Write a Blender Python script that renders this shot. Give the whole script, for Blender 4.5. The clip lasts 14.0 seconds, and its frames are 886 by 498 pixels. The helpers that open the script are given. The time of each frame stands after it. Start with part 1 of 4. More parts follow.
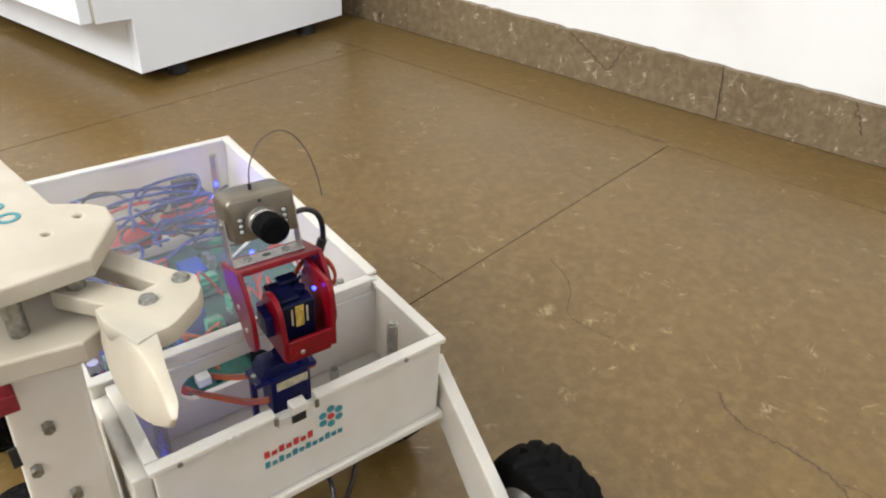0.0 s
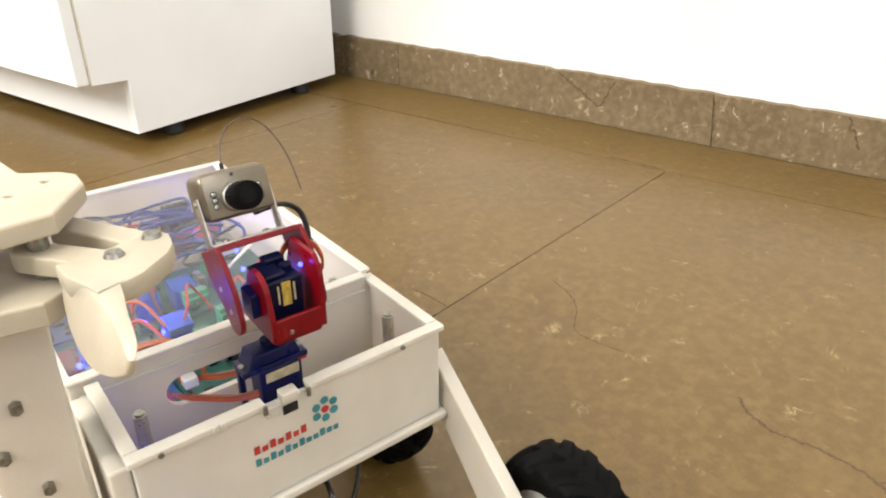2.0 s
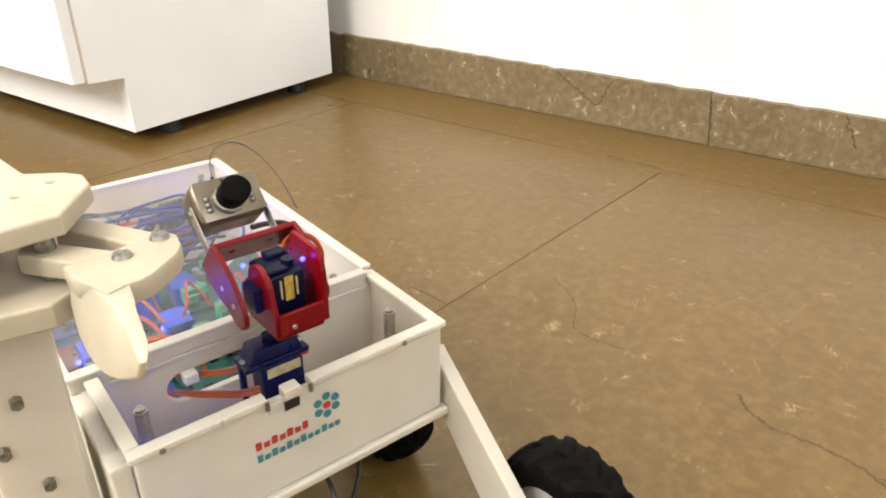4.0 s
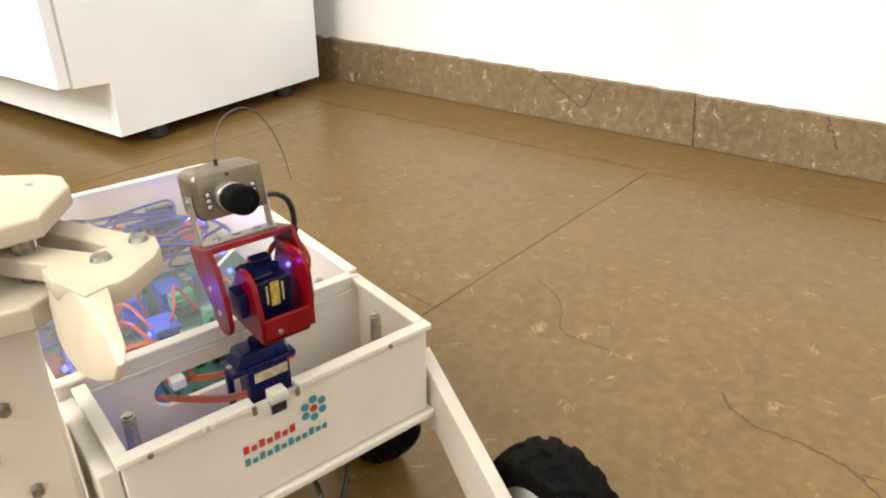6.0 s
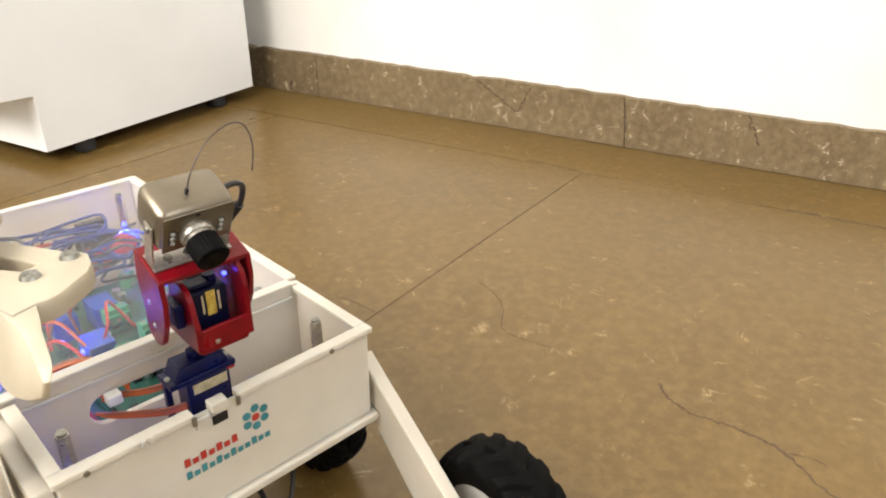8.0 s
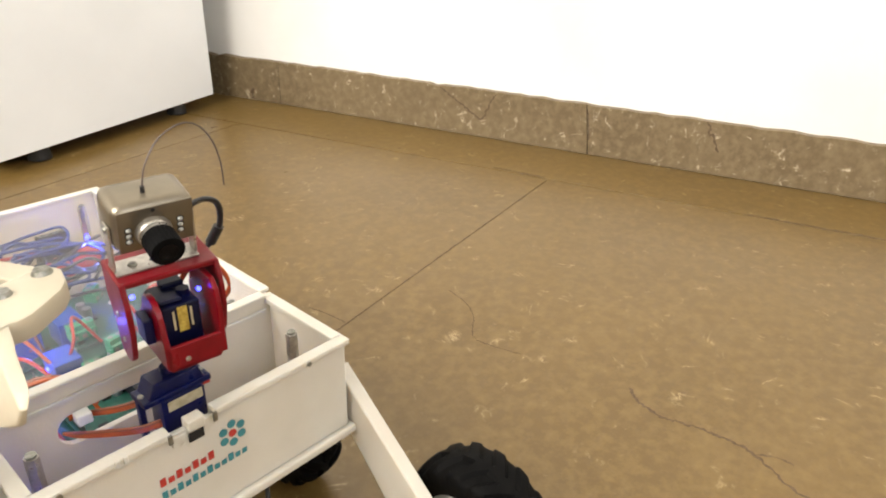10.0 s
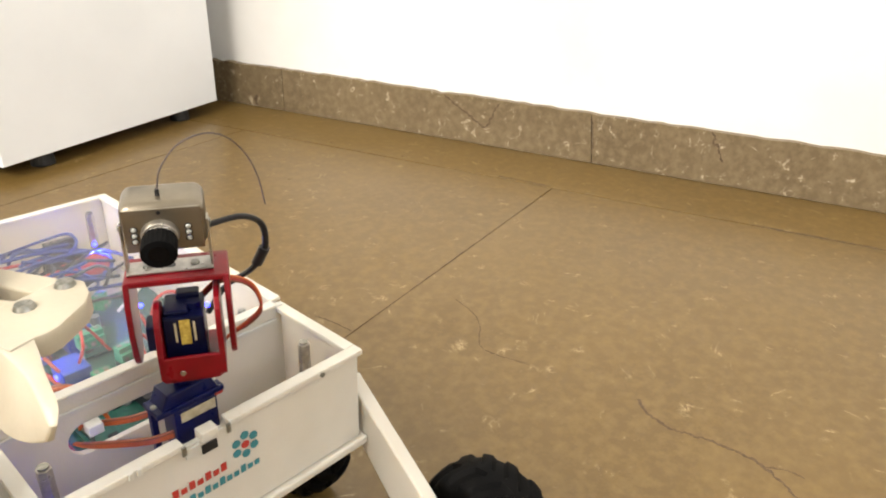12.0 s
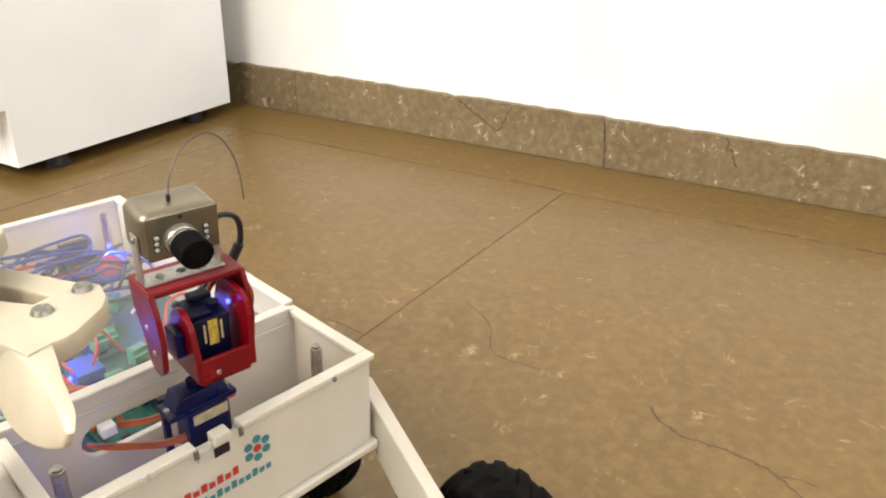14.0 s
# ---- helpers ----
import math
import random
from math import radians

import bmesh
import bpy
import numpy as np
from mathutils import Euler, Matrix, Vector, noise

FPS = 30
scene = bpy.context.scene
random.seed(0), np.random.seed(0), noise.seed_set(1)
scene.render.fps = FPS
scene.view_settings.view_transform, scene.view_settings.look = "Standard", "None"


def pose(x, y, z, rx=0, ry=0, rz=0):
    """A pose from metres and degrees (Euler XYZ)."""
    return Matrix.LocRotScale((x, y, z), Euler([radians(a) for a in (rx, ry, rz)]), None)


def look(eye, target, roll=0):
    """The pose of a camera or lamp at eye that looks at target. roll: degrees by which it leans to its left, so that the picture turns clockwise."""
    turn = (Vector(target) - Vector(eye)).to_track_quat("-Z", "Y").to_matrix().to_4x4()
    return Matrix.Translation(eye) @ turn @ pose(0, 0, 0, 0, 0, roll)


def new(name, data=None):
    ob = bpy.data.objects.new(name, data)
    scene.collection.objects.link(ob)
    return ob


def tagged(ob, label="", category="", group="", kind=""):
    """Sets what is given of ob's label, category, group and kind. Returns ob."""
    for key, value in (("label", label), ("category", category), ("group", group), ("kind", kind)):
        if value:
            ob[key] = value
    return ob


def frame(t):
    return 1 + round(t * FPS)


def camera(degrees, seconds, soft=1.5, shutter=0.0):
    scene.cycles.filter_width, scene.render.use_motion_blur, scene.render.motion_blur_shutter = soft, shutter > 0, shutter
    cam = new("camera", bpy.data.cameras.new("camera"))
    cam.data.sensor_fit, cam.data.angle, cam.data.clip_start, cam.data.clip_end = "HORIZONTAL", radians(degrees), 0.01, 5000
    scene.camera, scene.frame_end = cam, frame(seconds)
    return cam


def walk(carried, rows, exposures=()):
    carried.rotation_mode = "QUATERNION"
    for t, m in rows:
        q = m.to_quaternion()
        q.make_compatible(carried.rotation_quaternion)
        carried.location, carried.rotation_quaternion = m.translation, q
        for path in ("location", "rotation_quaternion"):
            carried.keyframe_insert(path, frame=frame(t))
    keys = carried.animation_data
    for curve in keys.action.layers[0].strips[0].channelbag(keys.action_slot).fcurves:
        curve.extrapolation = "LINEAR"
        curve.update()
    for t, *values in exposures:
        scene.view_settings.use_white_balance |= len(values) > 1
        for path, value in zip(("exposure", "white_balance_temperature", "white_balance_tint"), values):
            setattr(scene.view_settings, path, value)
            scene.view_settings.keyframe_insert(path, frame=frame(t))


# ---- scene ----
cam = camera(63.4, 14.0, soft=2.0)
PATH = [
    (0, (-0.109, -0.224, 0.408), (0.939, 1.061, -0.710), 3.8),
    (0.5, (-0.109, -0.224, 0.371), (0.985, 1.147, -0.589), 2.1),
    (1, (-0.109, -0.235, 0.359), (0.986, 1.165, -0.559), 0.2),
    (1.5, (-0.109, -0.239, 0.362), (0.982, 1.152, -0.572), -0.1),
    (2, (-0.11, -0.239, 0.36), (0.985, 1.145, -0.58), 0.1),
    (2.5, (-0.11, -0.239, 0.359), (0.984, 1.145, -0.582), 0.1),
    (3, (-0.111, -0.237, 0.357), (0.989, 1.144, -0.584), 0.2),
    (5.5, (-0.113, -0.237, 0.358), (1.003, 1.135, -0.577), 0.3),
    (6, (-0.113, -0.241, 0.36), (1.018, 1.119, -0.574), 0.3),
    (6.5, (-0.113, -0.245, 0.362), (1.045, 1.093, -0.572), 0.3),
    (7, (-0.113, -0.246, 0.362), (1.073, 1.068, -0.568), 0.3),
    (7.5, (-0.113, -0.247, 0.362), (1.105, 1.042, -0.563), 0.4),
    (8, (-0.114, -0.247, 0.36), (1.139, 1.015, -0.556), 0.5),
    (8.5, (-0.114, -0.247, 0.36), (1.17, 0.987, -0.551), 0.6),
    (11, (-0.121, -0.235, 0.361), (1.222, 0.948, -0.532), 1.6),
    (11.5, (-0.121, -0.234, 0.361), (1.221, 0.955, -0.526), 1.6),
    (12, (-0.122, -0.232, 0.361), (1.222, 0.96, -0.519), 1.8),
    (12.5, (-0.123, -0.233, 0.363), (1.216, 0.966, -0.516), 1.8),
    (13, (-0.123, -0.232, 0.363), (1.212, 0.972, -0.515), 1.8),
    (13.5, (-0.123, -0.232, 0.364), (1.207, 0.977, -0.513), 1.8),
    (14, (-0.122, -0.23, 0.362), (1.204, 0.985, -0.513), 1.9),
]
walk(cam, [(t, look(eye, target, roll)) for t, eye, target, roll in PATH], exposures=[(0, 0.04, 5800, 10), (0.5, -0.10, 6000, 10), (1.0, 0.03, 6000, 10), (1.6, 0.27, 6250, 10), (2.2, 0.40, 6350, 10), (3, 0.40, 6500, 10), (8, 0.38, 6500, 10), (11, 0.42, 6500, 10), (14, 0.4, 6500, 10)])

# the room stands turned to the rover
ROOM = pose(0, 0, 0, 0, 0, 16.9)

# ---- world and lights ----
world = bpy.data.worlds.new("world")
scene.world = world
world.use_nodes = True
wn = world.node_tree.nodes
sky = wn.new("ShaderNodeTexSky")
sky.sky_type, sky.sun_disc = "NISHITA", False
sky.sun_elevation, sky.sun_rotation = radians(40), radians(200)
world.node_tree.links.new(sky.outputs[0], wn["Background"].inputs[0])
wn["Background"].inputs[1].default_value = 0.1


def window_light(name, m, sx, sy, watts, tint):
    data = bpy.data.lights.new(name, "AREA")
    data.shape, data.size, data.size_y, data.energy, data.color = "RECTANGLE", sx, sy, watts, tint
    ob = new(name, data)
    ob.matrix_world = ROOM @ m
    return ob


# added area lamps for an assumed light from out of view, tuned for brightness
window_light("window_light", look((-1.65, 0.70, 1.95), (0.1, 0.50, 1.1)), 1.7, 1.3, 97, (1.0, 0.935, 0.835))
# weaker added fill, mainly for the cabinet's side panel
window_light("window_light", look((-0.75, -2.25, 2.0), (-0.2, 0.4, 0.9)), 1.5, 1.3, 21, (0.98, 0.97, 0.96))


# ---- materials ----
def rgb(c):
    return (c[0], c[1], c[2], 1.0)


def material(name, base, rough=0.5, metal=0.0, other=None, scale=40.0, detail=6.0, spread=(0.35, 0.65), bump=0.0, bump_scale=300.0,
             coat=0.0, transmission=0.0, ior=1.45, rough_var=0.08, subsurface=0.0, gloss=0.5):
    m = bpy.data.materials.new(name)
    m.use_nodes = True
    n, l = m.node_tree.nodes, m.node_tree.links
    b = n["Principled BSDF"]
    b.inputs["Specular IOR Level"].default_value = gloss
    b.inputs["Metallic"].default_value = metal
    b.inputs["Roughness"].default_value = rough
    b.inputs["Coat Weight"].default_value = coat
    b.inputs["Transmission Weight"].default_value = transmission
    b.inputs["IOR"].default_value = ior
    if subsurface:
        b.inputs["Subsurface Weight"].default_value = subsurface
        b.inputs["Subsurface Radius"].default_value = (0.010, 0.0085, 0.007)
        b.inputs["Subsurface Scale"].default_value = 1.0
    tc = n.new("ShaderNodeTexCoord")
    tex = n.new("ShaderNodeTexNoise")
    tex.inputs["Scale"].default_value, tex.inputs["Detail"].default_value = scale, detail
    l.new(tc.outputs["Object"], tex.inputs["Vector"])
    ramp = n.new("ShaderNodeValToRGB")
    ramp.color_ramp.elements[0].position, ramp.color_ramp.elements[1].position = spread
    ramp.color_ramp.elements[0].color = rgb(base)
    ramp.color_ramp.elements[1].color = rgb(other or [c * 0.86 for c in base])
    l.new(tex.outputs["Fac"], ramp.inputs[0])
    l.new(ramp.outputs[0], b.inputs["Base Color"])
    mr = n.new("ShaderNodeMapRange")
    mr.inputs["To Min"].default_value, mr.inputs["To Max"].default_value = max(0.0, rough - rough_var), min(1.0, rough + rough_var)
    l.new(tex.outputs["Fac"], mr.inputs["Value"])
    l.new(mr.outputs[0], b.inputs["Roughness"])
    if bump:
        bt = n.new("ShaderNodeTexNoise")
        bt.inputs["Scale"].default_value, bt.inputs["Detail"].default_value = bump_scale, 4
        l.new(tc.outputs["Object"], bt.inputs["Vector"])
        bn = n.new("ShaderNodeBump")
        bn.inputs["Strength"].default_value, bn.inputs["Distance"].default_value = bump, 0.0008
        l.new(bt.outputs["Fac"], bn.inputs["Height"])
        l.new(bn.outputs[0], b.inputs["Normal"])
    return m


def stone(name, dark, mid, light, fleck, rough, bump, flecks=0.60, gloss=0.5, fine=1.0):
    """Brown polished stone: cloudy patches, fine grain, pale flecks and short pale scratches."""
    m = bpy.data.materials.new(name)
    m.use_nodes = True
    n, l = m.node_tree.nodes, m.node_tree.links
    b = n["Principled BSDF"]
    b.inputs["Specular IOR Level"].default_value = gloss
    g = n.new("ShaderNodeNewGeometry")
    oi = n.new("ShaderNodeObjectInfo")
    off = n.new("ShaderNodeVectorMath")
    off.operation = "ADD"
    l.new(g.outputs["Position"], off.inputs[0])
    l.new(oi.outputs["Random"], off.inputs[1])

    def noise_at(scale, detail, rough_n=0.55, warp=0.0):
        t = n.new("ShaderNodeTexNoise")
        t.inputs["Scale"].default_value, t.inputs["Detail"].default_value = scale, detail
        t.inputs["Roughness"].default_value, t.inputs["Distortion"].default_value = rough_n, warp
        l.new(off.outputs[0], t.inputs["Vector"])
        return t

    def mix(fac, a, c):
        x = n.new("ShaderNodeMix")
        x.data_type = "RGBA"
        l.new(fac, x.inputs["Factor"])
        for s, v in ((x.inputs[6], a), (x.inputs[7], c)):
            if isinstance(v, tuple):
                s.default_value = rgb(v)
            else:
                l.new(v, s)
        return x.outputs[2]

    def cut(src, lo, hi):
        r = n.new("ShaderNodeMapRange")
        r.inputs["From Min"].default_value, r.inputs["From Max"].default_value = lo, hi
        l.new(src, r.inputs["Value"])
        return r.outputs[0]

    big = noise_at(5.0, 4)
    grain = noise_at(90.0, 8, 0.65)
    col = mix(cut(big.outputs["Fac"], 0.3, 0.7), dark, mid)
    col = mix(cut(grain.outputs["Fac"], 0.42, 0.75), col, light)
    blot = noise_at(28.0, 6, 0.6, 0.6)
    col = mix(cut(blot.outputs["Fac"], 0.60, 0.95), col, light)
    dk = noise_at(150.0, 3, 0.6)
    col = mix(cut(dk.outputs["Fac"], 0.64, 0.8), col, dark)
    # short pale scratches: the thin contour of a stretched noise, broken by a second one
    vein = noise_at(16.0 * fine, 5, 0.6, 1.6)
    d = n.new("ShaderNodeMath")
    d.operation = "SUBTRACT"
    d.inputs[1].default_value = 0.5
    l.new(vein.outputs["Fac"], d.inputs[0])
    a = n.new("ShaderNodeMath")
    a.operation = "ABSOLUTE"
    l.new(d.outputs[0], a.inputs[0])
    brk = noise_at(34.0 * fine, 3, 0.5)
    k = n.new("ShaderNodeMath")
    k.operation = "MULTIPLY"
    l.new(cut(a.outputs[0], 0.026, 0.002), k.inputs[0])
    l.new(cut(brk.outputs["Fac"], flecks, flecks + 0.16), k.inputs[1])
    col = mix(k.outputs[0], col, fleck)
    l.new(col, b.inputs["Base Color"])
    rn = noise_at(9.0, 5)
    mr = n.new("ShaderNodeMapRange")
    mr.inputs["To Min"].default_value, mr.inputs["To Max"].default_value = rough - 0.07, rough + 0.08
    l.new(rn.outputs["Fac"], mr.inputs["Value"])
    l.new(mr.outputs[0], b.inputs["Roughness"])
    bn = n.new("ShaderNodeBump")
    bn.inputs["Strength"].default_value, bn.inputs["Distance"].default_value = bump, 0.0012
    l.new(grain.outputs["Fac"], bn.inputs["Height"])
    l.new(bn.outputs[0], b.inputs["Normal"])
    return m


def glowing(name, colour, strength):
    m = bpy.data.materials.new(name)
    m.use_nodes = True
    b = m.node_tree.nodes["Principled BSDF"]
    b.inputs["Base Color"].default_value = rgb(colour)
    b.inputs["Emission Color"].default_value = rgb(colour)
    b.inputs["Emission Strength"].default_value = strength
    return m


M_FLOOR = stone("brown_stone", (0.112, 0.067, 0.0170), (0.136, 0.083, 0.0225), (0.176, 0.113, 0.035), (0.35, 0.265, 0.135), 0.32, 0.012, 0.58, 0.5, 1.35)
M_SKIRT = stone("skirting_stone", (0.125, 0.089, 0.047), (0.160, 0.117, 0.063), (0.225, 0.170, 0.097), (0.62, 0.54, 0.40), 0.5, 0.2, 0.555, 0.4, 1.9)
M_GROUT = material("dark_grout", (0.055, 0.036, 0.02), 0.9, bump=0.3)
M_CRACK = material("crack_dirt", (0.075, 0.05, 0.03), 0.9, other=(0.13, 0.09, 0.055), scale=260)
M_WALL = material("white_wall_paint", (0.80, 0.79, 0.765), 0.75, other=(0.74, 0.725, 0.69), scale=6, bump=0.15, bump_scale=120)
M_CEIL = material("ceiling_paint", (0.8, 0.8, 0.78), 0.8, scale=4)
M_LAMINATE = material("white_laminate", (0.88, 0.90, 0.92), 0.35, other=(0.82, 0.84, 0.86), scale=5, bump=0.03)
M_EDGE = material("cream_edge_band", (0.62, 0.56, 0.46), 0.5)
M_DARKPL = material("black_plastic_foot", (0.02, 0.02, 0.02), 0.5)
M_PRINT = material("white_printed_plastic", (0.585, 0.555, 0.49), 0.45, other=(0.54, 0.51, 0.445), scale=30, bump=0.12, bump_scale=700, subsurface=0.65)
M_CREAM = material("cream_printed_plastic", (0.46, 0.415, 0.325), 0.42, other=(0.40, 0.355, 0.27), scale=35, bump=0.12, bump_scale=650, subsurface=0.3)
M_RED = material("red_plastic", (0.19, 0.0010, 0.006), 0.30, other=(0.14, 0.0008, 0.005), scale=90, coat=0.05, gloss=0.35, bump=0.04)
M_BLUE = material("blue_servo_plastic", (0.002, 0.005, 0.060), 0.3, other=(0.0015, 0.003, 0.035), scale=120, gloss=0.35)
M_DARKBLUE = material("smoky_servo_case", (0.002, 0.003, 0.014), 0.35, other=(0.002, 0.003, 0.024), scale=120, gloss=0.25)
M_YELLOW = material("yellow_label", (0.55, 0.40, 0.08), 0.5, other=(0.30, 0.20, 0.03), scale=500)
M_TAN = material("servo_label_tan", (0.50, 0.43, 0.28), 0.5, other=(0.36, 0.30, 0.18), scale=300)
M_STEEL = material("steel", (0.50, 0.475, 0.435), 0.3, metal=0.9, other=(0.38, 0.36, 0.33), scale=300)
M_ZINC = material("worn_screw_metal", (0.34, 0.33, 0.30), 0.4, metal=0.9, other=(0.2, 0.2, 0.17), scale=500)
M_CAMCASE = material("champagne_metal_case", (0.225, 0.195, 0.150), 0.34, metal=0.85, other=(0.175, 0.152, 0.115), scale=60, bump=0.05, bump_scale=900)
M_BLACK = material("black_rubber_ring", (0.002, 0.002, 0.0022), 0.7, scale=200, gloss=0.10)
M_LENS = material("lens_glass", (0.002, 0.002, 0.003), 0.2, gloss=0.15)
M_LED = material("clear_led", (0.30, 0.30, 0.27), 0.15, coat=0.4)
M_TYRE = material("black_tyre_rubber", (0.0022, 0.0022, 0.0024), 0.6, other=(0.004, 0.0038, 0.0036), gloss=0.08, scale=90, bump=0.25, bump_scale=500)
M_HUB = material("grey_wheel_plastic", (0.45, 0.44, 0.42), 0.45)
M_CABLE = material("black_cable", (0.010, 0.010, 0.012), 0.35)
M_WIREBLUE = material("blue_wire", (0.02, 0.035, 0.16), 0.4)
M_WIRERED = material("red_wire", (0.42, 0.03, 0.02), 0.4)
M_WIREORANGE = material("orange_wire", (0.46, 0.10, 0.022), 0.42, other=(0.36, 0.07, 0.014))
M_WIREBROWN = material("brown_wire", (0.24, 0.07, 0.03), 0.45)
M_ANT = material("antenna_wire", (0.09, 0.07, 0.07), 0.5)
M_PCBG = material("green_board", (0.01, 0.06, 0.045), 0.4, other=(0.02, 0.10, 0.07), scale=300)
M_PCBR = material("red_board", (0.22, 0.012, 0.02), 0.4, other=(0.14, 0.01, 0.015), scale=300)
M_PCBB = material("blue_board", (0.012, 0.04, 0.22), 0.4, other=(0.01, 0.03, 0.14), scale=300)
M_TERMG = material("green_terminal", (0.05, 0.28, 0.15), 0.4)
M_RELAY = material("blue_relay", (0.015, 0.065, 0.34), 0.3)
M_CHIP = material("black_chip", (0.012, 0.012, 0.014), 0.45)
M_CONN = material("white_connector", (0.75, 0.74, 0.70), 0.45)
M_SILVER = material("capacitor_can", (0.5, 0.5, 0.52), 0.3, metal=0.9)
M_INKRED = material("red_ink", (0.42, 0.035, 0.025), 0.5)
M_INKTEAL = material("teal_ink", (0.045, 0.21, 0.24), 0.5)


def acrylic(name):
    """A clear sheet: mostly clear, some gloss, a little white painted in for reflected haze."""
    m = bpy.data.materials.new(name)
    m.use_nodes = True
    n, l = m.node_tree.nodes, m.node_tree.links
    n.remove(n["Principled BSDF"])
    clear, gloss, haze = n.new("ShaderNodeBsdfTransparent"), n.new("ShaderNodeBsdfGlossy"), n.new("ShaderNodeBsdfDiffuse")
    gloss.inputs["Roughness"].default_value = 0.12
    haze.inputs["Color"].default_value = (0.9, 0.9, 0.95, 1)
    a, b = n.new("ShaderNodeMixShader"), n.new("ShaderNodeMixShader")
    haze_noise = n.new("ShaderNodeTexNoise")
    haze_noise.inputs["Scale"].default_value = 30
    r = n.new("ShaderNodeMapRange")
    r.inputs["To Min"].default_value, r.inputs["To Max"].default_value = 0.0, 0.045
    l.new(haze_noise.outputs["Fac"], r.inputs["Value"])
    l.new(r.outputs[0], a.inputs[0])
    l.new(clear.outputs[0], a.inputs[1])
    l.new(haze.outputs[0], a.inputs[2])
    b.inputs[0].default_value = 0.05
    l.new(a.outputs[0], b.inputs[1])
    l.new(gloss.outputs[0], b.inputs[2])
    l.new(b.outputs[0], n["Material Output"].inputs[0])
    return m


M_ACRYL = acrylic("clear_acrylic")
M_GLOWBLUE = glowing("blue_led_glow", (0.03, 0.04, 1.0), 9.0)


# ---- mesh helpers ----
def part(name, bm, mat, parent=None, label="", smooth=False):
    me = bpy.data.meshes.new(name)
    bm.normal_update()
    bm.to_mesh(me)
    bm.free()
    me.materials.append(mat)
    if smooth:
        for p in me.polygons:
            p.use_smooth = True
        me.set_sharp_from_angle(angle=radians(35))
    ob = new(name, me)
    if parent is not None:
        ob.parent = parent
    if label:
        ob["label"] = label
    return ob


def bevelled(bm, edges, r, seg=2):
    if r > 0:
        bmesh.ops.bevel(bm, geom=edges, offset=r, offset_type="OFFSET", segments=seg, profile=0.5, affect="EDGES")


def add_box(bm, lo, hi, r=0.0, m=None, seg=2):
    """A box between two corners, its edges rounded, set by m."""
    t = bmesh.new()
    bmesh.ops.create_cube(t, size=1)
    c = [(a + b) / 2 for a, b in zip(lo, hi)]
    s = [abs(b - a) for a, b in zip(lo, hi)]
    bmesh.ops.transform(t, matrix=Matrix.Translation(c) @ Matrix.Diagonal((*s, 1)), verts=t.verts)
    bevelled(t, t.edges[:], min(r, min(s) * 0.45), seg)
    merge(bm, t, m)
    return bm


def merge(bm, t, m=None):
    if m is not None:
        bmesh.ops.transform(t, matrix=m, verts=t.verts)
    me = bpy.data.meshes.new("scratch")
    t.to_mesh(me)
    t.free()
    bm.from_mesh(me)
    bpy.data.meshes.remove(me)


def box(lo, hi, r=0.0005, m=None, seg=2):
    return add_box(bmesh.new(), lo, hi, r, m, seg)


def add_prism(bm, poly, z0, z1, r=0.0, m=None, holes=()):
    """A plate: an outline in x and y, with round or other holes, from z0 up to z1."""
    t = bmesh.new()
    es = []
    for loop in (poly, *holes):
        vs = [t.verts.new((x, y, z0)) for x, y in loop]
        es += [t.edges.new((vs[i], vs[(i + 1) % len(vs)])) for i in range(len(vs))]
    if holes:
        bmesh.ops.triangle_fill(t, edges=es, use_beauty=True)
        bmesh.ops.dissolve_limit(t, angle_limit=0.01, verts=t.verts, edges=t.edges)
    else:
        t.faces.new([v for v in t.verts])
    ex = bmesh.ops.extrude_face_region(t, geom=t.faces[:])
    bmesh.ops.translate(t, vec=(0, 0, z1 - z0), verts=[v for v in ex["geom"] if isinstance(v, bmesh.types.BMVert)])
    bmesh.ops.recalc_face_normals(t, faces=t.faces)
    if r > 0:
        sharp = [e for e in t.edges if len(e.link_faces) == 2 and abs(e.verts[0].co.z - e.verts[1].co.z) < 1e-6
                 and e.calc_face_angle(0) > 0.5]
        bevelled(t, sharp, r, 2)
    merge(bm, t, m)
    return bm


def prism(poly, z0, z1, r=0.0, m=None, holes=()):
    return add_prism(bmesh.new(), poly, z0, z1, r, m, holes)


def add_rod(bm, a, b, r, n=16, r2=None, bevel=0.0):
    a, b = Vector(a), Vector(b)
    t = bmesh.new()
    bmesh.ops.create_cone(t, cap_ends=True, segments=n, radius1=r, radius2=r if r2 is None else r2, depth=(b - a).length)
    if bevel:
        bevelled(t, [e for e in t.edges if len(e.link_faces) == 2 and e.calc_face_angle(0) > 1.0], bevel, 2)
    merge(bm, t, Matrix.Translation((a + b) / 2) @ (b - a).to_track_quat("Z", "Y").to_matrix().to_4x4())
    return bm


def rod(a, b, r, n=16, r2=None, bevel=0.0):
    return add_rod(bmesh.new(), a, b, r, n, r2, bevel)


def curve_points(pts, steps=6):
    """Points along a smooth line through pts."""
    p = [Vector(q) for q in pts]
    p = [2 * p[0] - p[1]] + p + [2 * p[-1] - p[-2]]
    out = []
    for i in range(1, len(p) - 2):
        for k in range(steps):
            t = k / steps
            a, b, c, d = p[i - 1:i + 3]
            out.append(0.5 * (2 * b + (c - a) * t + (2 * a - 5 * b + 4 * c - d) * t * t + (3 * b - a - 3 * c + d) * t ** 3))
    return out + [p[-2]]


